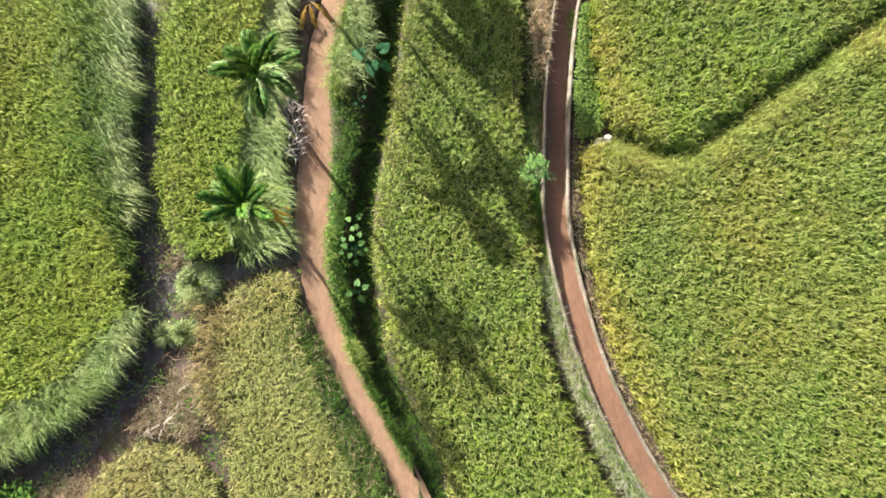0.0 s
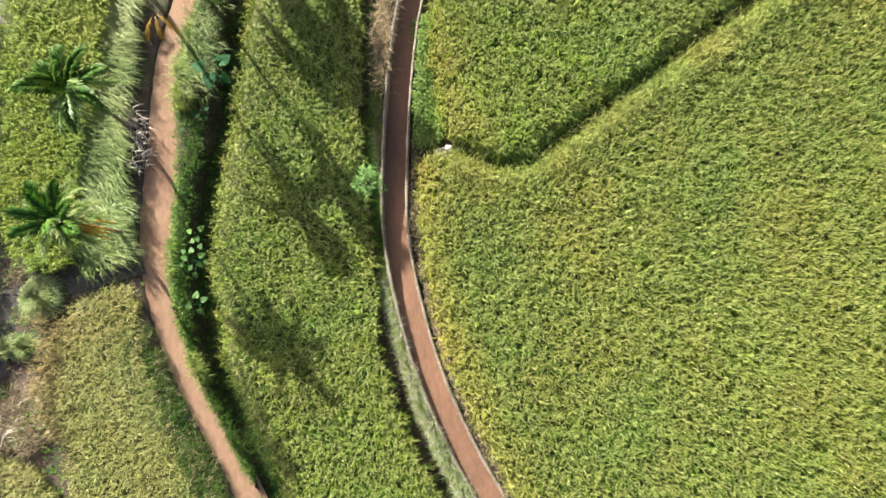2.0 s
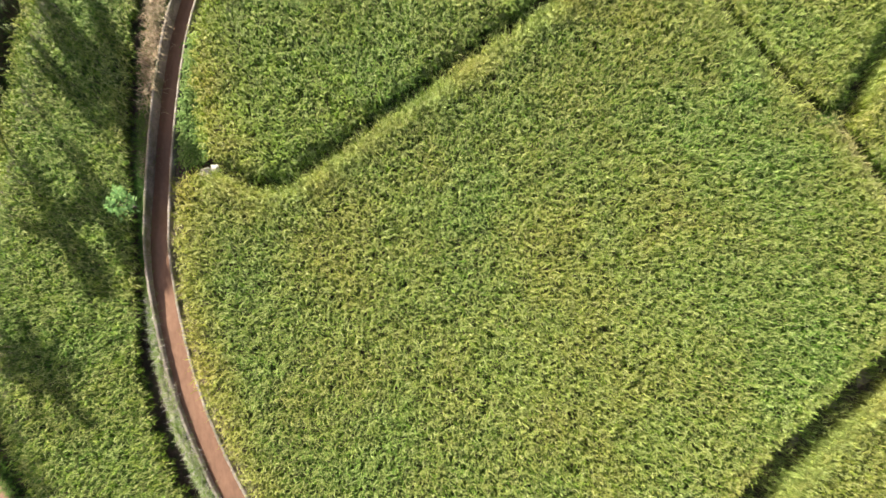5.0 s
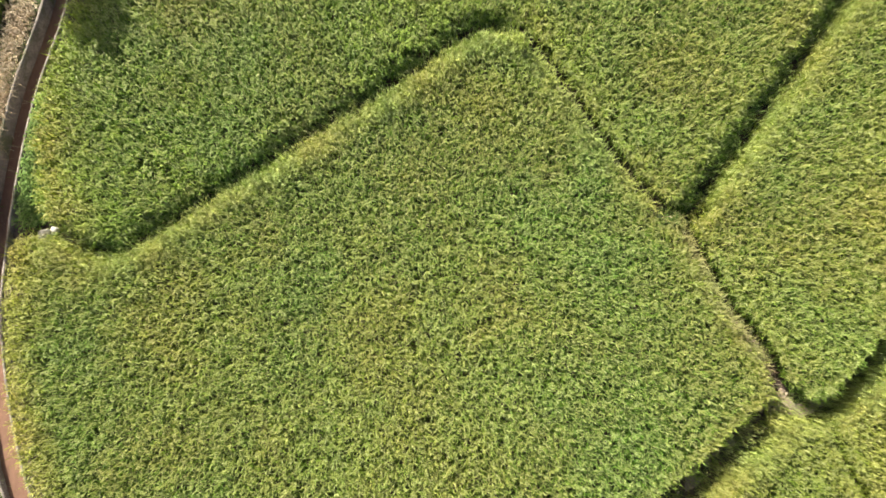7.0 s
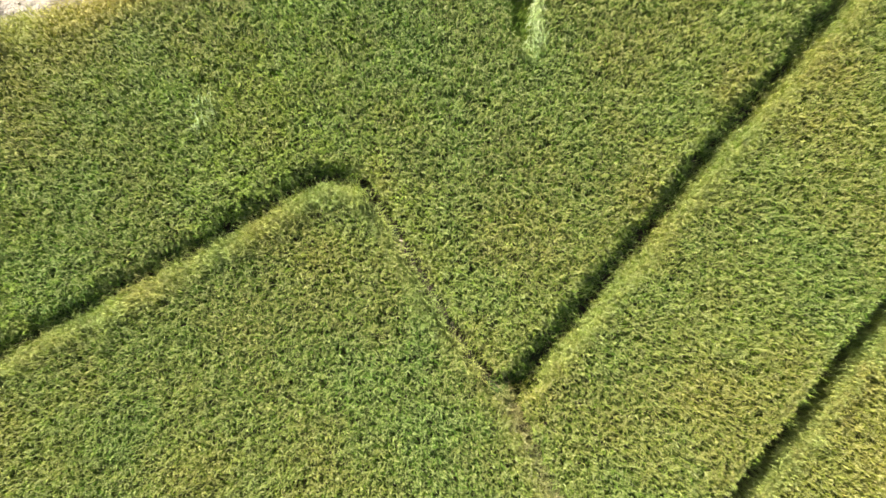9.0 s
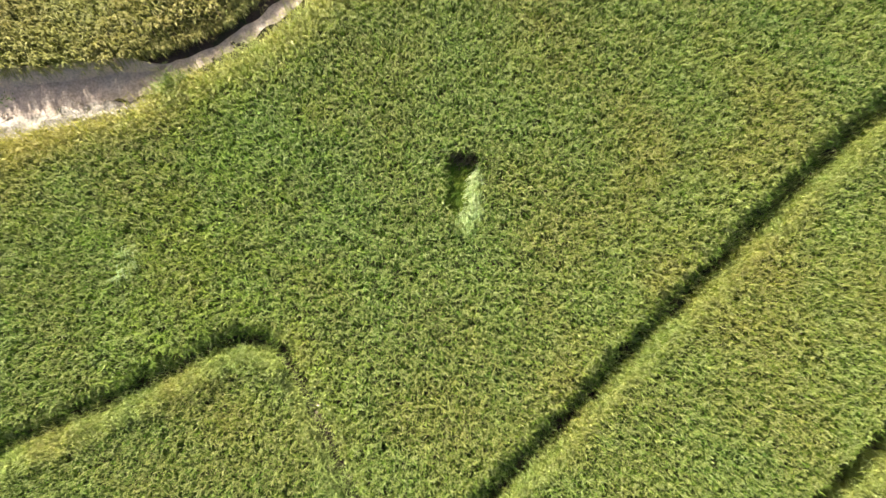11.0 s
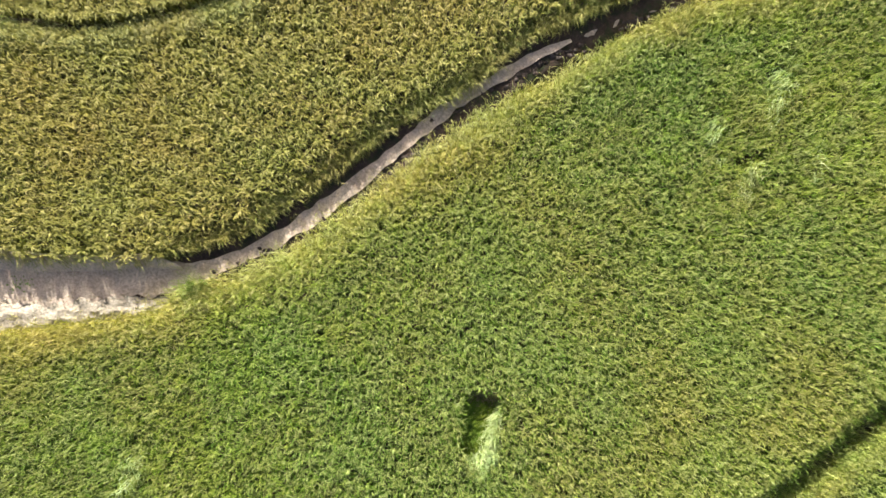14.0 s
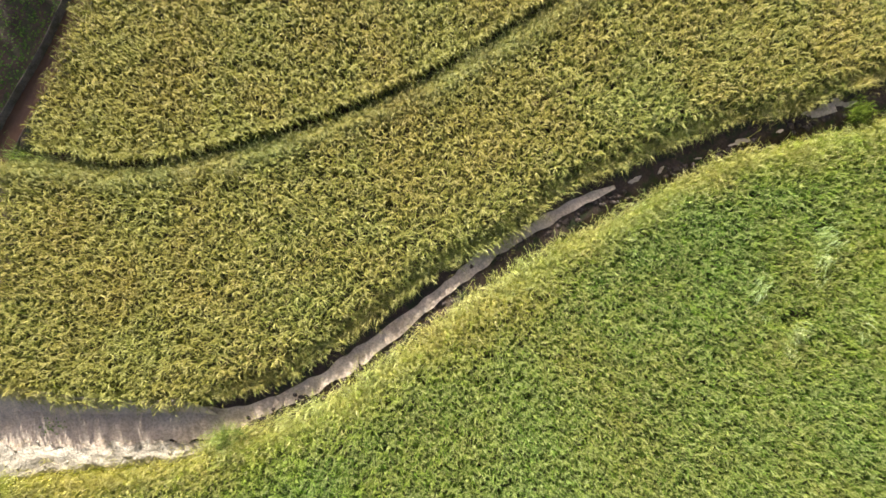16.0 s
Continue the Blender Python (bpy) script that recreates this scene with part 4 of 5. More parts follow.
tufts("bank_grass", bright, "fresh light green grass on the sunny side of the stream bank", "grass", 0.6, 0.42, 18, GRASS, even(0.0, 0.7, 1.0), 117, 0.014, (-40, 0.4), 0.5)
pale_p = bank_p[(bank_p[:, 1] > 9.2) & (waves(bank_p, 0.8) > 0.35)]
tufts("bank_grass", pale_p, "pale long grass leaning over the stream bank", "grass", 0.6, 0.6, 12, SILVER, even(0.5, 0.9, 0.7), 129, 0.014, (-30, 0.4), 0.5)
leafy("weeds", bank_p[::3], "low leafy weeds on the stream bank", "weeds", 0.09, 0.3, 6, WEED, 0.05, 42)
lip_p = np.column_stack([bank_w + G.normal(0.02, 0.05, len(bank_w)), bank_y])
leafy("weeds", lip_p[(bank_y > -0.5) & (bank_y < 6.5)], "pale creeping weeds along the water's edge", "weeds", 0.11, 0.3, 8, WEED, 0.9, 43, 0.09)
# weeds added over the furrow floor so that it stays dark like shade
deep_p = np.vstack([np.column_stack([e + 0.1 + 0.85 * G.random(7), np.full(7, y) + G.normal(0, 0.06, 7)]) for y, e in zip(bank_y, bank_e)])
tufts("furrow_weeds", deep_p, "dark weeds added to deepen the furrow's shade by the paddy", "weeds", 0.25, 0.25, 9, WEED, 0.0, 99, 0.014)
# the other bank of the stream, below the pale paddy
side_y = np.arange(-8, 1.3, 0.14)
side_e = rounded(side_y, Y_STREAM, X_STREAM) - rounded(side_y, Y_STREAM, W_STREAM) - 0.1
side_p = np.vstack([np.column_stack([e - 1.4 * G.random(9), np.full(9, y) + G.normal(0, 0.05, 9)]) for y, e in zip(side_y, side_e)])
tufts("bank_grass", side_p, "dark green and straw-coloured grass below the paddy", "grass", 0.35, 0.35, 12, WEED, even(0.3, 0.9, 0.8), 44, 0.012, None, 0.5)
tufts("bank_straw", side_p[::4], "withered stalks on the slope below the paddy", "straw", 0.4, 0.35, 8, STRAW, even(0.5, 0.9, 0.8), 118, 0.013)
# margins of the canal
can_y = np.arange(-9, 19, 0.15)
can_x = rounded(can_y, Y_CANAL, X_CANAL)
east_x = rounded(can_y, Y_EAST, X_EAST)
left_p = np.vstack([np.column_stack([e + 0.05 + (c - 0.55 - e - 0.05) * G.random(5), np.full(5, y) + G.normal(0, 0.06, 5)]) for y, c, e in zip(can_y, can_x, east_x) if c - 0.6 > e])
# ripe drops beyond y 3: darker grass paints the shaded gap there
tufts("margin_grass", left_p, "grey-green dry grass between paddy and canal", "grass", 0.22, 0.28, 14, WEED, lambda p: np.where(p[:, 1] > 3, 0.1, 0.7) + (waves(p, 1.2) - 0.5) * 0.7, 45, 0.011, None, 0.5)
tufts("margin_straw", left_p[(left_p[:, 1] < 2.2)], "pale dead grass lying beside the canal", "straw", 0.2, 0.32, 9, DEADWOOD, even(0.15, 0.7, 0.8), 46, 0.011, None, 0.4)
low_p = left_p[left_p[:, 1] < 2.5]
tufts("margin_grass", low_p, "pale dry grass beside the canal wall", "grass", 0.25, 0.3, 7, SILVER, even(0.6, 0.9, 0.6), 120, 0.012, None, 0.5)
tufts("straw_heap", scattered([(5.1, 14.5), (6.1, 14.5), (5.5, 12.5), (5.05, 10.6), (4.75, 8.6), (4.5, 8.6), (4.6, 10.5), (4.8, 12.5)], 0.16, G), "heap of pinkish dry straw beside the canal wall", "straw", 0.3, 0.4, 18, STRAW, even(0.0, 0.5, 0.5), 47, 0.018, None, 0.7, 0.12, 0.1)
tufts("straw_heap", scattered([(4.3, 7.0), (4.55, 7.0), (4.5, 6.2), (4.25, 6.2)], 0.14, G), "small clump of dry straw beside the canal", "straw", 0.2, 0.3, 24, STRAW, 0.6, 48, 0.012, None, 0.7)
leafy("weeds", scattered([(6.0, 11), (6.5, 11), (6.4, 9), (6.55, 7.0), (6.3, 6.4), (5.65, 6.4), (5.75, 8), (5.95, 9.5)], 0.12, G), "creeping blue-green weeds beside the canal wall", "weeds", 0.09, 0.3, 22, WEED, 0.55, 49, 0.1)
low_y = can_y[can_y < 5.9]
low_x = rounded(low_y, Y_CANAL, X_CANAL) + 0.6
tufts("margin_grass", np.column_stack([low_x + 0.12 * G.random(len(low_x)), low_y]), "sparse dry grass between canal and paddy", "grass", 0.2, 0.25, 12, STRAW, 0.3, 50, 0.011)
# growth on the low bunds between paddies
tufts("bund_grass", np.repeat(FURROW_APEX[2:-4], 9, 0) + (-0.2, -0.14) + G.normal(0, 0.15, (len(FURROW_APEX[2:-4]) * 9, 2)), "soft pale grass on the bund between paddies", "grass", 0.62, 0.42, 9, LIP, even(0.2, 0.8, 1.0), 51, 0.016, None, 0.3)
gap_p = np.repeat(FURROW_GAP[:21], 10, 0) + (-0.1, -0.06) + G.normal(0, 0.19, (210, 2))
tufts("bund_grass", gap_p, "soft pale green grass on the bund between paddies", "grass", 0.5, 0.42, 11, KHAKI_EAR, even(0.05, 0.6, 0.8), 52, 0.015)
tufts("bund_straw", np.repeat(FURROW_APEX[8:], 2, 0) + (0.12, 0.06) + G.normal(0, 0.08, (len(FURROW_APEX[8:]) * 2, 2)), "withered brown grass on the bund", "straw", 0.5, 0.3, 3, STRAW, 0.4, 110, 0.012)
tufts("bund_straw", np.repeat(FURROW_GAP[14:], 3, 0) + G.normal(0, 0.14, (len(FURROW_GAP[14:]) * 3, 2)), "withered brown grass on the bund", "straw", 0.45, 0.35, 10, STRAW, 0.4, 98, 0.012)
tufts("bund_grass", np.repeat(FURROW_SPUR, 2, 0) + G.normal(0, 0.1, (len(FURROW_SPUR) * 2, 2)), "dry grass on a narrow bund", "grass", 0.35, 0.3, 12, STRAW, 0.2, 53, 0.011)
for line, seed in ((FURROW_RIDGE, 111), (FURROW_EAST, 112), (FURROW_FAR, 113), (FURROW_SOUTH, 114), (FURROW_NORTH, 115)):
    p = np.repeat(line, 5, 0) + G.normal(0, 0.19, (len(line) * 5, 2))
    tufts("furrow_grass", p[waves(p, 0.8) > 0.3], "sparse grass in the furrow between paddies", "grass", 0.78, 0.42, 7, GRASS, even(0.35, 0.8, 0.6), seed, 0.011)
# extra rim on the sun-facing side only; its pale colour stands for sunlight
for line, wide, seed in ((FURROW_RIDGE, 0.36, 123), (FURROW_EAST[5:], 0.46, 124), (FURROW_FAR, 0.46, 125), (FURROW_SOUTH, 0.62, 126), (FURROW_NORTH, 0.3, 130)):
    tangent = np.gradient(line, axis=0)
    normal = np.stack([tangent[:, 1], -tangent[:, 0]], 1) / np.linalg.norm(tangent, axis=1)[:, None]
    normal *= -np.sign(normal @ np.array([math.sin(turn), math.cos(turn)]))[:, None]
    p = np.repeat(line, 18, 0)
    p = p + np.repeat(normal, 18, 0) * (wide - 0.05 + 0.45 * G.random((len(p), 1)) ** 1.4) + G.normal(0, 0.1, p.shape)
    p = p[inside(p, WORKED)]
    tufts("rice_rim", p, "pale yellow rice rim with the furrow's sunlit side in its colour", "rice", 1.0, 0.3, 10, KHAKI_EAR if line is FURROW_NORTH else LIP, even(0.1, 0.8, 0.9), seed, 0.015, None, 0.1)
tufts("bund_weeds", np.array([(28.0, 5.55), (28.15, 5.7), (27.85, 5.5), (28.05, 5.35), (27.95, 5.75), (28.3, 5.85), (28.45, 6.0), (28.6, 6.2), (27.75, 5.75), (27.6, 5.9)]), "fresh green weeds where three bunds meet", "weeds", 0.35, 0.3, 60, WEED, 0.3, 54, 0.013, None, 0.5, 0.16)
rim = shore(PATH_SOUTH, 17.6, 40, (0, 0))
rim = rim + np.interp(rim[:, :1], [26.5, 30, 33, 36], [0, 1, 1, 1.5]) * (0.25, -0.45) + (-0.02, 0.1)
tufts("path_grass", np.repeat(rim, 8, 0) + G.normal(0, 0.16, (len(rim) * 8, 2)), "pale yellow grass along the path's edge", "grass", 0.6, 0.4, 10, LODGED, 0.75, 55, 0.014)
hem = shore(PATH_SOUTH, 9, 41, (0, 0))
hem = hem + np.interp(hem[:, :1], [26.5, 30, 33, 36], [0, 1, 1, 1.7]) * (0.2, -0.24) + (0.18, -0.2) + np.interp(hem[:, :1], [16.5, 17.6], [1, 0]) * (0.08, -0.3)
tufts("path_hem", np.repeat(hem, 9, 0) + G.normal(0, 0.22, (len(hem) * 9, 2)), "fine pale yellow grass growing through the paddy's edge", "grass", 0.9, 0.45, 7, LODGED, even(0.8, 0.6, 1.2), 100, 0.016, None, 0.2)
tufts("path_grass", np.array([(18.0, 20.9), (18.3, 21.05), (18.6, 21.25), (18.15, 21.1), (18.9, 21.4), (18.4, 20.9), (18.75, 21.15), (18.0, 21.1)]), "fresh light green grass clump by the path", "grass", 0.8, 0.35, 70, GRASS, 0.1, 56, 0.012, None, 0.4, 0.16)
shade_rim = shore(PATH_NORTH, 17.4, 40, (0.1, -0.15))
tufts("path_weeds", np.repeat(shade_rim, 3, 0) + G.normal(0, 0.17, (len(shade_rim) * 3, 2)), "dark weeds on the bank under the rice", "weeds", 0.45, 0.3, 7, KHAKI_LEAF, even(0.6, 0.8, 0.5), 57, 0.014)
brow = PATH_NORTH[(PATH_NORTH[:, 0] > 8.9) & (PATH_NORTH[:, 0] < 38)]
brow = brow + np.where(brow[:, :1] < 16.8, (0.0, 0.14) + np.interp(brow[:, :1], [10.5, 13.5], [0.32, 0.0]) * (0, 1), [(0.03, 0.02)])
tufts("rice_rim", np.repeat(brow, 5, 0) + G.normal(0, 0.07, (len(brow) * 5, 2)), "dense ripe rice along the brow above the path", "rice", 0.7, 0.45, 10, RIPE_EAR, 0.15, 132, 0.016, (-48, 0.7), 0.4)
spot_p = np.array([(12.2, 20.0), (12.0, 20.15), (12.4, 20.2), (11.9, 19.9)])
leafy("weeds", spot_p, "small green weeds growing in the path", "weeds", 0.08, 0.12, 14, WEED, 0.5, 58)
tufts("dry_stalks", np.array([(10 + 0.1 * i, 19.0 + 0.022 * i + 0.1 * math.sin(i * 2.4)) for i in range(0, 72, 2)]), "sparse dry stalks on the pale bank", "straw", 0.25, 0.12, 4, STRAW, 0.0, 59, 0.012, None, 0.2, 0.05, 0.05)

# flattened rice in the hollow and in a few small patches
rng = np.random.default_rng(60)
hollow = scattered(HOLE, 0.09, rng) + (0.1, -0.15)
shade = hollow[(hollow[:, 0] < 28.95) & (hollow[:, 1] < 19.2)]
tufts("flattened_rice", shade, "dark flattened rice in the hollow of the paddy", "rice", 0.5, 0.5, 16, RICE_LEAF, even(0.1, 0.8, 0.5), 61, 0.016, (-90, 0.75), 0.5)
tufts("dry_stalks", hollow[hollow[:, 1] > 18.9][::2], "withered brown rice stalks at the head of the hollow", "straw", 0.35, 0.35, 7, STRAW, 0.3, 133, 0.016, (-100, 0.5), 0.4)
edge_l = hollow[(hollow[:, 0] - 28.72 > (hollow[:, 1] - 17.3) * 0.22) & (hollow[:, 1] < 19.3) | (hollow[:, 1] < 17.45)]
tufts("flattened_rice", edge_l, "pale rice lying in the hollow of the paddy", "rice", 0.6, 0.42, 24, LODGED, 0.0, 62, 0.018, (-105, 0.85), 0.3, 0.07, 0.15)
for spot, turn_to, count, seed in (((36.6, 32.0), -120, 26, 63), ((36.3, 31.3), -110, 18, 128), ((34.6, 29.95), -100, 16, 64), ((35.85, 28.4), -110, 20, 65), ((37.9, 29.2), -60, 10, 66), ((17.6, 15.25), -115, 14, 67)):
    p = np.array(spot) + rng.normal(0, 1, (int(count * 0.75), 2)) * (0.16, 0.38)
    tufts("flattened_rice", p, "patch of pale rice bent over by wind", "rice", 1.06, 0.65, 13, LODGED, 0.15, seed, 0.015, (turn_to, 0.8), 0.25, 0.08)


# ---- palms ----
def frond_mesh(length, sag, ripe, seed, leaf=0.5, mat=None, rows=2, width=0.042, splay=62):
    """A feather leaf along +x: the meshes of its thin midrib and of its two rows of drooping leaflets."""
    rng = np.random.default_rng(seed)
    mat = mat or PALM
    u = np.linspace(0, 1, 26)
    xs = length * u * (1 - 0.12 * u)
    zs = length * (0.55 * u - sag * u**2)
    ribs = blades(np.column_stack([xs[:-1], np.zeros(25), zs[:-1]]), np.zeros(25), np.diff(xs) * 1.3, np.diff(zs) * 0.5, -np.diff(zs) * 0.8, 0.035 * (1 - 0.8 * u[:-1]), 1, 1)
    made = [growth("frond", [(*ribs, mat, np.full(25, min(1, ripe + 0.2)))])]
    sets = []
    for side in (-1, 1):
        k = np.repeat(np.arange(3, 26), rows)
        n = len(k)
        f = u[k] + rng.normal(0, 0.012, n)
        size = leaf * np.sin(np.pi * np.clip(f * 0.85 + 0.12, 0, 1)) ** 0.7 * (0.75 + 0.4 * rng.random(n))
        az = side * (radians(splay) - radians(28) * f + rng.normal(0, 0.14, n))
        base = np.column_stack([np.interp(f, u, xs), np.zeros(n), np.interp(f, u, zs)])
        v = blades(base, az, size, size * (0.1 + 0.22 * rng.random(n)), size * (0.14 + 0.42 * rng.random(n)), width * (0.9 + 0.4 * rng.random(n)), 1.0, 0.5, 0.4)
        sets.append((*v, mat, np.clip(ripe + rng.random(n) * 0.15, 0, 1)))
    made.append(growth("leaf_blade", sets))
    meshes = [ob.data for ob in made]
    for ob in made:
        bpy.data.objects.remove(ob)
    return meshes


def frond(meshes, parent, m, label=""):
    f = tagged(new("frond", meshes[0]), label)
    f.parent = parent
    f.matrix_basis = m
    blade = new("leaf_blade", meshes[1])
    blade.parent = f
    return f


FRONDS = [frond_mesh(1.45, 0.62, 0.0, 1, 0.36, None, 4, 0.055, 50), frond_mesh(1.3, 0.85, 0.0, 2, 0.36, None, 4, 0.055, 50), frond_mesh(1.55, 0.45, 0.0, 3, 0.36, None, 4, 0.055, 50), frond_mesh(1.15, 1.1, 0.05, 4, 0.36, None, 4, 0.055, 50)]
FULL_FRONDS = [frond_mesh(1.7, 0.62, 0.0, 11, 0.5, None, 5, 0.07), frond_mesh(1.5, 0.85, 0.05, 12, 0.5, None, 5, 0.07), frond_mesh(1.8, 0.4, 0.0, 13, 0.5, None, 5, 0.07), frond_mesh(1.5, 0.9, 0.1, 14, 0.5, None, 5, 0.07)]
PALE_FRONDS = [frond_mesh(1.4, 0.7, 0.0, 6, 0.36, PALM_PALE, 2, 0.026, 45), frond_mesh(1.25, 0.9, 0.1, 7, 0.36, PALM_PALE, 2, 0.026, 45), frond_mesh(1.5, 0.5, 0.0, 8, 0.36, PALM_PALE, 2, 0.026, 45), frond_mesh(1.2, 1.1, 0.2, 9, 0.34, PALM_PALE, 2, 0.026, 45)]
# crowns mix dark fronds with the pale, lit-toned ones
MIXED_STAR = [FRONDS[0], FRONDS[1], FRONDS[2], PALE_FRONDS[3], PALE_FRONDS[0], PALE_FRONDS[2]]
MIXED_ROUND = [PALE_FRONDS[0], PALE_FRONDS[1], FRONDS[2], PALE_FRONDS[3]]
DRY_FROND = frond_mesh(1.3, 1.2, 1.0, 5, 0.24, None, 2, 0.022, 35)


def palm_tree(base, top, turns, label, dry=(), seed=0, size=1.0, fronds=None):
    """A slim palm; turns: for each frond the direction, the lift in degrees and the kind."""
    rng = np.random.default_rng(seed)
    palm = new("palm_tree")
    palm.location = base
    tagged(palm, label, "palm tree", "palms by the stream", "thing")
    d = np.array(top) - base
    n, sides = 14, 10
    rows = []
    for i in range(n + 1):
        u = i / n
        c = d * (u, u, u) + np.array([0.06 * math.sin(3 * u), 0, 0])
        r = 0.065 - 0.02 * u + 0.04 * math.exp(-u * 12) + 0.006 * (i % 2)
        a = np.arange(sides) / sides * 2 * np.pi
        rows.append(np.column_stack([c[0] + r * np.cos(a), c[1] + r * np.sin(a), np.full(sides, c[2])]))
    v = np.vstack(rows)
    k = np.arange(n)[:, None] * sides
    j = np.arange(sides)[None]
    q = np.stack([(k + j).ravel(), (k + (j + 1) % sides).ravel(), (k + sides + (j + 1) % sides).ravel(), (k + sides + j).ravel()], 1)
    trunk = new("trunk", mesh_of("trunk", v, [q], [BARK], smooth=True))
    trunk.parent = palm
    crown = d + np.array([0.06 * math.sin(3), 0, 0])
    for turn_to, lift, which in turns:
        frond((fronds or FRONDS)[which], palm, Matrix.Translation(crown) @ pose(0, 0, 0, 0, 0, turn_to) @ pose(0, 0, 0, rng.normal(0, 12), -lift, 0) @ Matrix.Scale(size, 4))
    for turn_to, lift in dry:
        frond(DRY_FROND, palm, Matrix.Translation(crown - (0, 0, 0.1)) @ pose(0, 0, 0, 0, 0, turn_to) @ pose(0, 0, 0, 0, -lift, 0) @ Matrix.Scale(size, 4), "withered orange frond")
    return palm


STAR = [(100, 5, 0), (165, 0, 0), (10, -5, 4), (215, -8, 3), (250, -5, 4), (285, -5, 5), (325, -10, 4), (60, 10, 5), (135, 15, 1), (190, 35, 2), (340, 40, 5), (305, 20, 4)]
ROUND = [(i * 360 / 15 + 7 * (i % 3), 6 - 14 * (i % 2) + 9 * (i % 3), (1, 3, 0, 1)[i % 4]) for i in range(15)] + [(115, 45, 2), (300, 55, 2)]
TALL = [(i * 360 / 11 + 8 * (i % 3), 42 + 13 * (i % 3), (2, 0, 2)[i % 3]) for i in range(11)] + [(i * 60 + 15, 5 - 8 * (i % 2), 1) for i in range(6)] + [(i * 90 + 40, -25, 3) for i in range(4)]
SLIM = [(i * 360 / 9 + 8 * (i % 3), 50 + 12 * (i % 3), (2, 0, 2)[i % 3]) for i in range(9)] + [(i * 90 + 15, 15 - 12 * (i % 2), 1) for i in range(4)]
STAR += [(30, 62, 2), (200, 66, 2), (15, 12, 2), (172, 14, 0), (92, 22, 1), (330, 28, 1), (275, 14, 1), (48, 28, 0)]
ROUND += [(165, 20, 2), (120, 18, 2), (200, 25, 2), (70, 35, 2), (20, 40, 2), (330, 30, 2)]
palm_tree((-4.5, 8.4, -0.9), (-4.32, 8.4, 3.3), STAR, "slim palm with dark green feathery fronds", seed=1, size=1.05, fronds=MIXED_STAR)
palm_tree((-4.95, 4.6, -0.9), (-5.05, 4.65, 2.85), ROUND, "bushy palm with green and withered orange fronds", [(-18, 2), (-4, -8), (-33, -5), (-26, -20)], 2, 1.0, MIXED_ROUND)
palm_tree((-3.05, 12.6, -0.85), (-3.2, 12.95, 3.25), SLIM, "slim palm with feathery fronds by the stream", [(-100, -30)], 3, 0.85, FULL_FRONDS)
palm_tree((-2.2, 14.3, -0.85), (-2.3, 14.5, 3.7), SLIM, "slim palm with feathery fronds by the stream", seed=4, size=0.8, fronds=FULL_FRONDS)
palm_tree((-1.4, 17.8, -0.85), (-1.4, 18.0, 3.6), TALL, "slim palm with feathery fronds by the stream", seed=5, size=1.25, fronds=FULL_FRONDS)
palm_tree((2.7, 23.6, -0.6), (2.8, 23.7, 3.7), TALL, "tall palm beyond the paddies", seed=6, size=1.1, fronds=FULL_FRONDS)
palm_tree((3.6, 27.2, -0.6), (3.6, 27.3, 3.8), TALL, "tall palm beyond the paddies", seed=7, size=1.1, fronds=FULL_FRONDS)


# ---- broad-leaved plants ----
def leaf_mesh(size, seed, tint=0.0):
    """A heart-shaped leaf blade with a fold along the middle."""
    rng = np.random.default_rng(seed)
    bm = bmesh.new()
    outline = [(0.0, 0.0), (-0.18, 0.25), (0.1, 0.48), (0.5, 0.42), (0.85, 0.2), (1.08, 0.0)]
    mid = [bm.verts.new((x * size, 0, 0.06 * size * math.sin(x * 3))) for x in (0.0, 0.12, 0.3, 0.55, 0.85, 1.08)]
    for side in (1, -1):
        rim = [mid[0]] + [bm.verts.new((x * size, side * y * size, size * (0.1 + 0.05 * rng.random()) * (1 - x))) for x, y in outline[1:-1]] + [mid[-1]]
        for a in range(5):
            face = [v for v in dict.fromkeys((mid[a], mid[a + 1], rim[a + 1], rim[a]))]
            if len(face) > 2:
                bm.faces.new(face if side < 0 else face[::-1])
    me = bpy.data.meshes.new("leaf")
    bm.to_mesh(me)
    bm.free()
    me.materials.append(TARO)
    at = me.attributes.new("ripe", "FLOAT", "POINT")
    at.data.foreach_set("value", np.full(len(me.vertices), tint, np.float32))
    return me


def broadleaf(x, y, z, height, leaves, label, seed, tint=0.0):
    rng = np.random.default_rng(seed)
    herb = new("taro_plant")
    herb.location = (x, y, z)
    tagged(herb, label, "taro plant", "taro on the stream bank", "thing")
    for turn_to, out, size in leaves:
        tip = Vector((math.cos(radians(turn_to)) * out, math.sin(radians(turn_to)) * out, height * (0.8 + 0.3 * rng.random())))
        bm = bmesh.new()
        rows = []
        for i in range(5):
            u = i / 4
            c = Vector((tip.x * u**1.5, tip.y * u**1.5, tip.z * u))
            r = 0.015 * (1.3 - u)
            rows.append([bm.verts.new(c + Vector((r * math.cos(a), r * math.sin(a), 0))) for a in (0, 2.1, 4.2)])
        for a, b in zip(rows, rows[1:]):
            for i in range(3):
                bm.faces.new((a[i], a[(i + 1) % 3], b[(i + 1) % 3], b[i]))
        stalk = part("stalk", bm, TARO, herb, "", True)
        blade = new("leaf", leaf_mesh(size, seed + turn_to, tint))
        blade.parent = stalk
        blade.matrix_basis = Matrix.Translation(tip) @ pose(0, 0, 0, rng.normal(0, 8), 12 + rng.normal(0, 6), turn_to)
    return herb


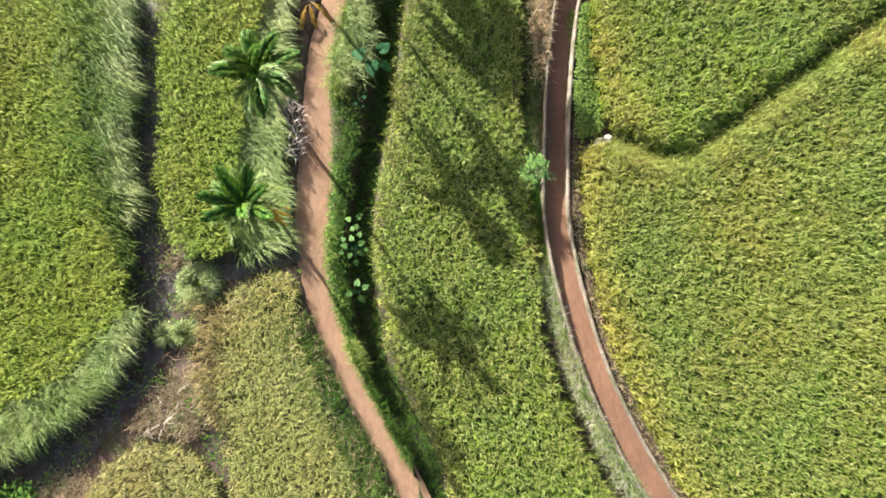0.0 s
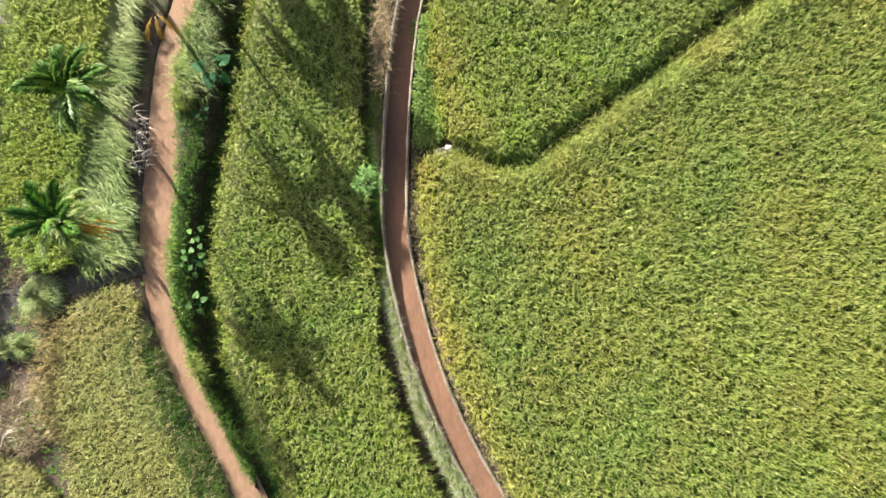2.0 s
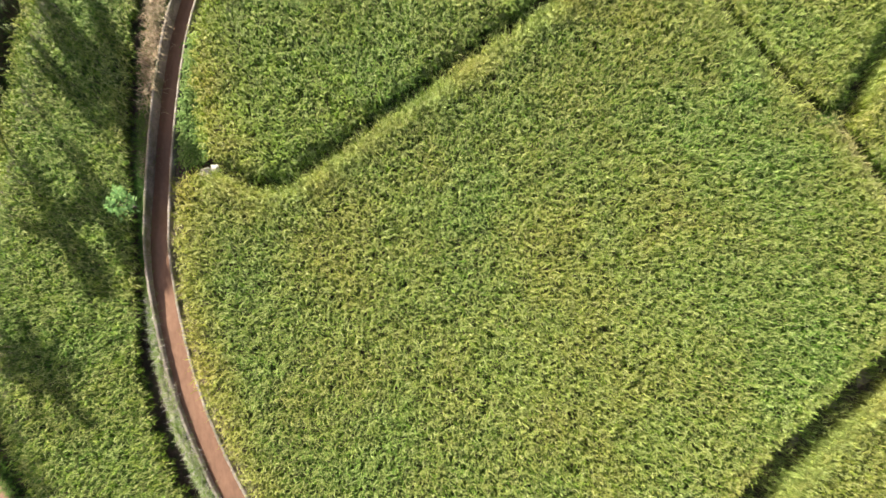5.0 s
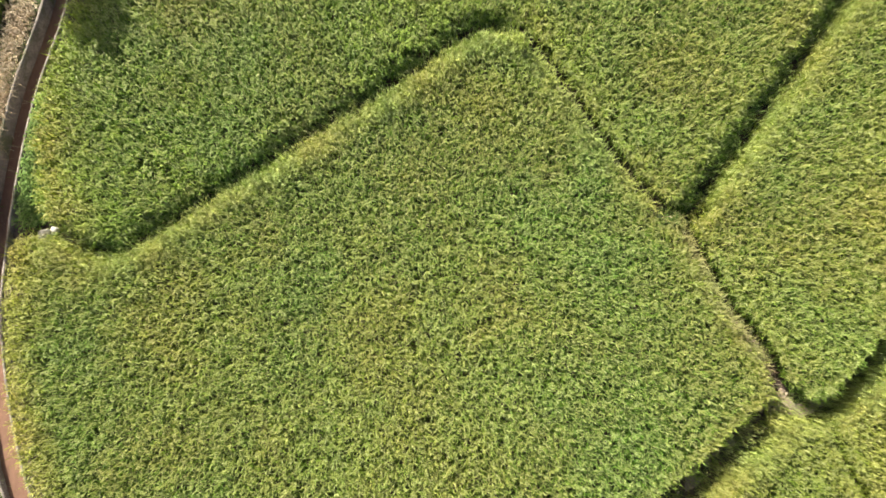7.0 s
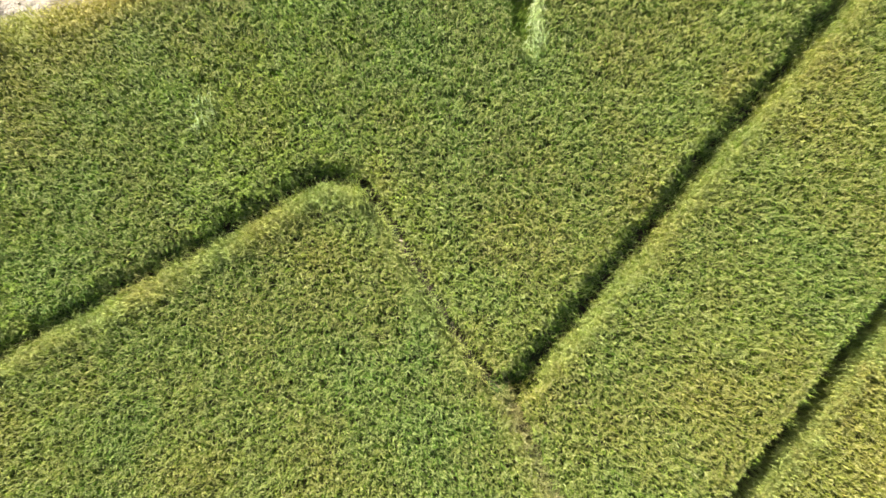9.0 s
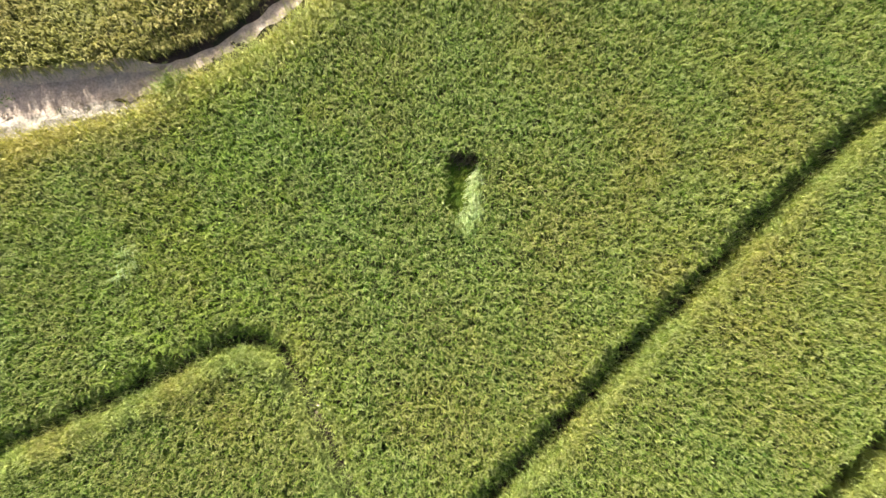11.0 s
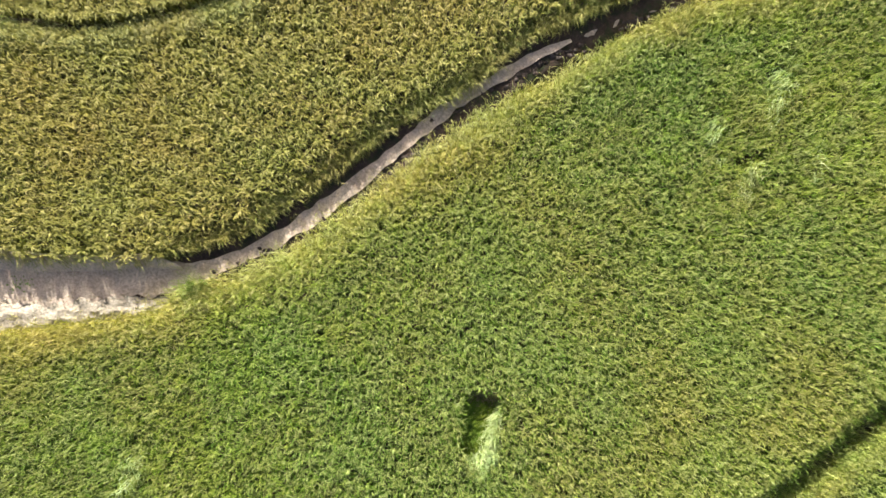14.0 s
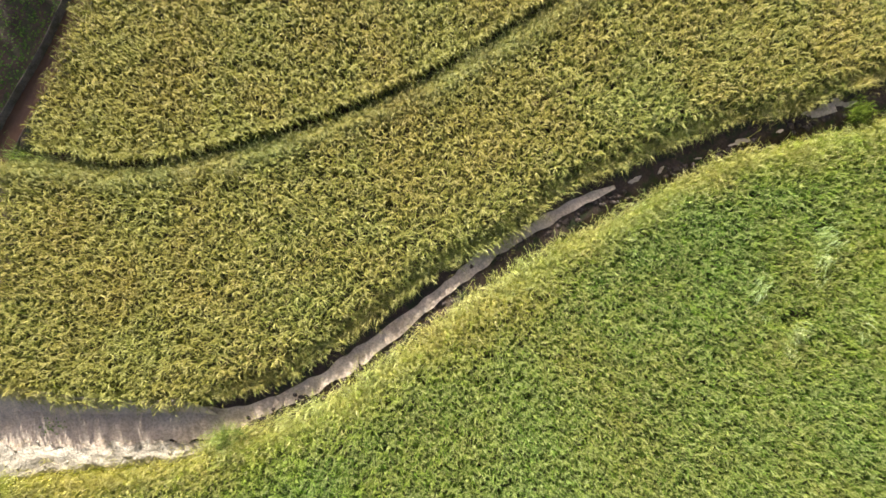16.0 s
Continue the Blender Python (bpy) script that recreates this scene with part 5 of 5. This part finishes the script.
broadleaf(-1.12, 9.85, -0.75, 1.0, [(160, 0.32, 0.48), (265, 0.24, 0.5), (40, 0.32, 0.48), (320, 0.4, 0.36)], "taro with large blue-green leaves", 70)
broadleaf(-2.4, 3.4, -0.72, 0.5, [(20, 0.2, 0.22), (100, 0.22, 0.2), (170, 0.24, 0.22), (240, 0.26, 0.2), (310, 0.24, 0.22), (60, 0.4, 0.18), (140, 0.38, 0.17), (200, 0.42, 0.18), (275, 0.5, 0.2), (340, 0.4, 0.16), (90, 0.55, 0.17)], "cluster of light green taro leaves", 71, 0.45)
broadleaf(-2.42, 1.85, -0.78, 0.6, [(80, 0.2, 0.24), (190, 0.2, 0.22), (300, 0.22, 0.26), (20, 0.25, 0.22)], "taro with pale green leaves in shade", 72, 0.35)
broadleaf(-2.3, 4.3, -0.78, 0.4, [(40, 0.15, 0.2), (160, 0.15, 0.2), (280, 0.15, 0.2)], "small taro with pale green leaves", 73, 0.6)
broadleaf(-1.75, 8.5, -0.8, 0.45, [(40, 0.15, 0.16), (200, 0.15, 0.16), (300, 0.15, 0.14)], "small taro in the shade of the bank", 74)

# the shrub that leans over the canal wall
shrub = new("shrub")
shrub.location = (4.0, 5.25, -0.25)
tagged(shrub, "young shrub with pale green lobed leaves by the canal", "shrub", kind="thing")
rng = np.random.default_rng(80)
bm = bmesh.new()
tips = []
for i in range(9):
    a, out, h = i * 2.4, 0.12 + 0.28 * rng.random(), 1.0 + 0.55 * rng.random()
    tip = Vector((-0.1 + math.cos(a) * out, math.sin(a) * out, h))
    tips.append(tip)
    rows = []
    for j in range(5):
        u = j / 4
        c = Vector((tip.x * u**1.4, tip.y * u**1.4, tip.z * u))
        rows.append([bm.verts.new(c + Vector((0.014 * (1.3 - u) * math.cos(b), 0.014 * (1.3 - u) * math.sin(b), 0))) for b in (0, 2.1, 4.2)])
    for p, q in zip(rows, rows[1:]):
        for j in range(3):
            bm.faces.new((p[j], p[(j + 1) % 3], q[(j + 1) % 3], q[j]))
part("stem", bm, BARK, shrub, "", True)
base = np.vstack([np.array(t)[None] + rng.normal(0, 0.09, (22, 3)) * (1, 1, 0.7) for t in tips])
v = blades(base, rng.random(len(base)) * 6.283, 0.12 + 0.08 * rng.random(len(base)), 0.03, 0.05, 0.06, 1.0, 0.2, 0.5)
leaves = growth("foliage", [(*v, TARO, 0.35 + rng.random(len(base)) * 0.65)], kind="stuff")
leaves.parent = shrub

# ---- loose things ----
bm = bmesh.new()
bmesh.ops.create_icosphere(bm, subdivisions=3, radius=0.2)
for v in bm.verts:
    v.co *= 0.85 + 0.35 * noise.noise(v.co * 6)
    v.co.z *= 0.7
me = bpy.data.meshes.new("stone")
bm.to_mesh(me)
bm.free()
me.materials.append(STONE)
stone = tagged(new("stone", me), "white rough stone at the corner of the paddy", "stone", kind="thing")
stone.location = (6.45, 6.1, -0.1)
second = tagged(copy_thing(stone, pose(6.75, 6.28, -0.16, 0, 0, 70)), "small pale stone at the corner of the paddy")
stone.scale = (1.35, 1.2, 1.2)
second.scale = (0.9, 0.8, 0.8)

fallen = new("fallen_frond", DRY_FROND[0])
new("leaf_blade", DRY_FROND[1]).parent = fallen
fallen.matrix_basis = pose(-3.3, 12.35, -0.68, 0, 12, -80)
tagged(fallen, "withered orange palm frond lying on the bank", "palm frond", kind="thing")
for x, y, at in ((-3.2, 12.4, -45), (-3.4, 12.3, -110)):
    copy_thing(fallen, pose(x, y, -0.62, 0, 10, at))
tufts("dry_brush", np.array([(-4.35, 8.7), (-4.25, 8.3), (-4.2, 7.9), (-4.1, 7.6), (-4.2, 7.3), (-4.05, 7.0)]), "whitish dry twigs and fronds on the stream bank", "brush", 0.5, 0.55, 18, DEADWOOD, 0.0, 81, 0.024, None, 0.7, 0.14)


# ---- broad trees out of view, added so their shade falls over the canal ----
def shade_tree(x, y, z, height, radius, label, seed):
    rng = np.random.default_rng(seed)
    tree = new("tree")
    tree.location = (x, y, z)
    tagged(tree, label, "tree", kind="thing")
    bm = bmesh.new()
    def limb(a, b, r0, r1, bend):
        rows = []
        for i in range(7):
            u = i / 6
            c = a.lerp(b, u) + bend * math.sin(math.pi * u)
            r = r0 + (r1 - r0) * u
            rows.append([bm.verts.new(c + Vector((r * math.cos(t), r * math.sin(t), 0))) for t in np.arange(7) / 7 * 6.283])
        for p, q in zip(rows, rows[1:]):
            for j in range(7):
                bm.faces.new((p[j], p[(j + 1) % 7], q[(j + 1) % 7], q[j]))
    fork = Vector((0.1, 0.1, height * 0.42))
    limb(Vector((0, 0, 0)), fork, 0.22, 0.15, Vector((0.08, 0, 0)))
    ends = []
    for i in range(9):
        a = i * 2.4
        end = Vector((math.cos(a) * radius * (0.45 + 0.4 * rng.random()), math.sin(a) * radius * (0.45 + 0.4 * rng.random()), height * (0.62 + 0.3 * rng.random())))
        ends.append(end)
        limb(fork, end, 0.09, 0.025, Vector((0, 0, 0.2)))
    part("trunk", bm, BARK, tree, "", True)
    clumps = np.vstack([np.array(e)[None] + rng.normal(0, 0.55, (9, 3)) * (1, 1, 0.7) for e in ends])
    base = np.repeat(clumps, 130, 0) + rng.normal(0, 0.3, (len(clumps) * 130, 3))
    v = blades(base, rng.random(len(base)) * 6.283, 0.16 + 0.1 * rng.random(len(base)), 0.02, 0.07, 0.08, 1.0, 0.2, 0.5)
    crown = growth("crown", [(*v, WEED, rng.random(len(base)) * 0.4)], kind="stuff")
    crown.parent = tree


shade_tree(3.6, 41.0, -0.6, 5.0, 3.0, "unseen broad leafy tree added to shade the canal", 90)
shade_tree(-0.5, 39.5, -0.6, 5.0, 3.0, "unseen broad leafy tree added to shade the canal", 91)
shade_tree(2.5, 45.5, -0.6, 5.5, 3.0, "unseen broad leafy tree added to shade the canal", 95)
nw = scattered([(4.5, 28), (7.2, 28), (8.2, 32), (9, 36), (9, 38), (4.5, 38)], 0.3, np.random.default_rng(92))
leafy("weeds", nw, "dark low weeds in shade beside the canal", "weeds", 0.1, 0.15, 8, WEED, 0.1, 93, 0.15)
bush_p = np.array([(36.7, 36.35), (36.9, 36.2), (37.1, 36.5), (36.85, 36.6), (37.2, 36.3)])
tufts("path_grass", bush_p, "bright green grass clump overhanging the path", "grass", 0.6, 0.35, 60, RICE_LEAF, 0.3, 94, 0.014, None, 0.4, 0.14)
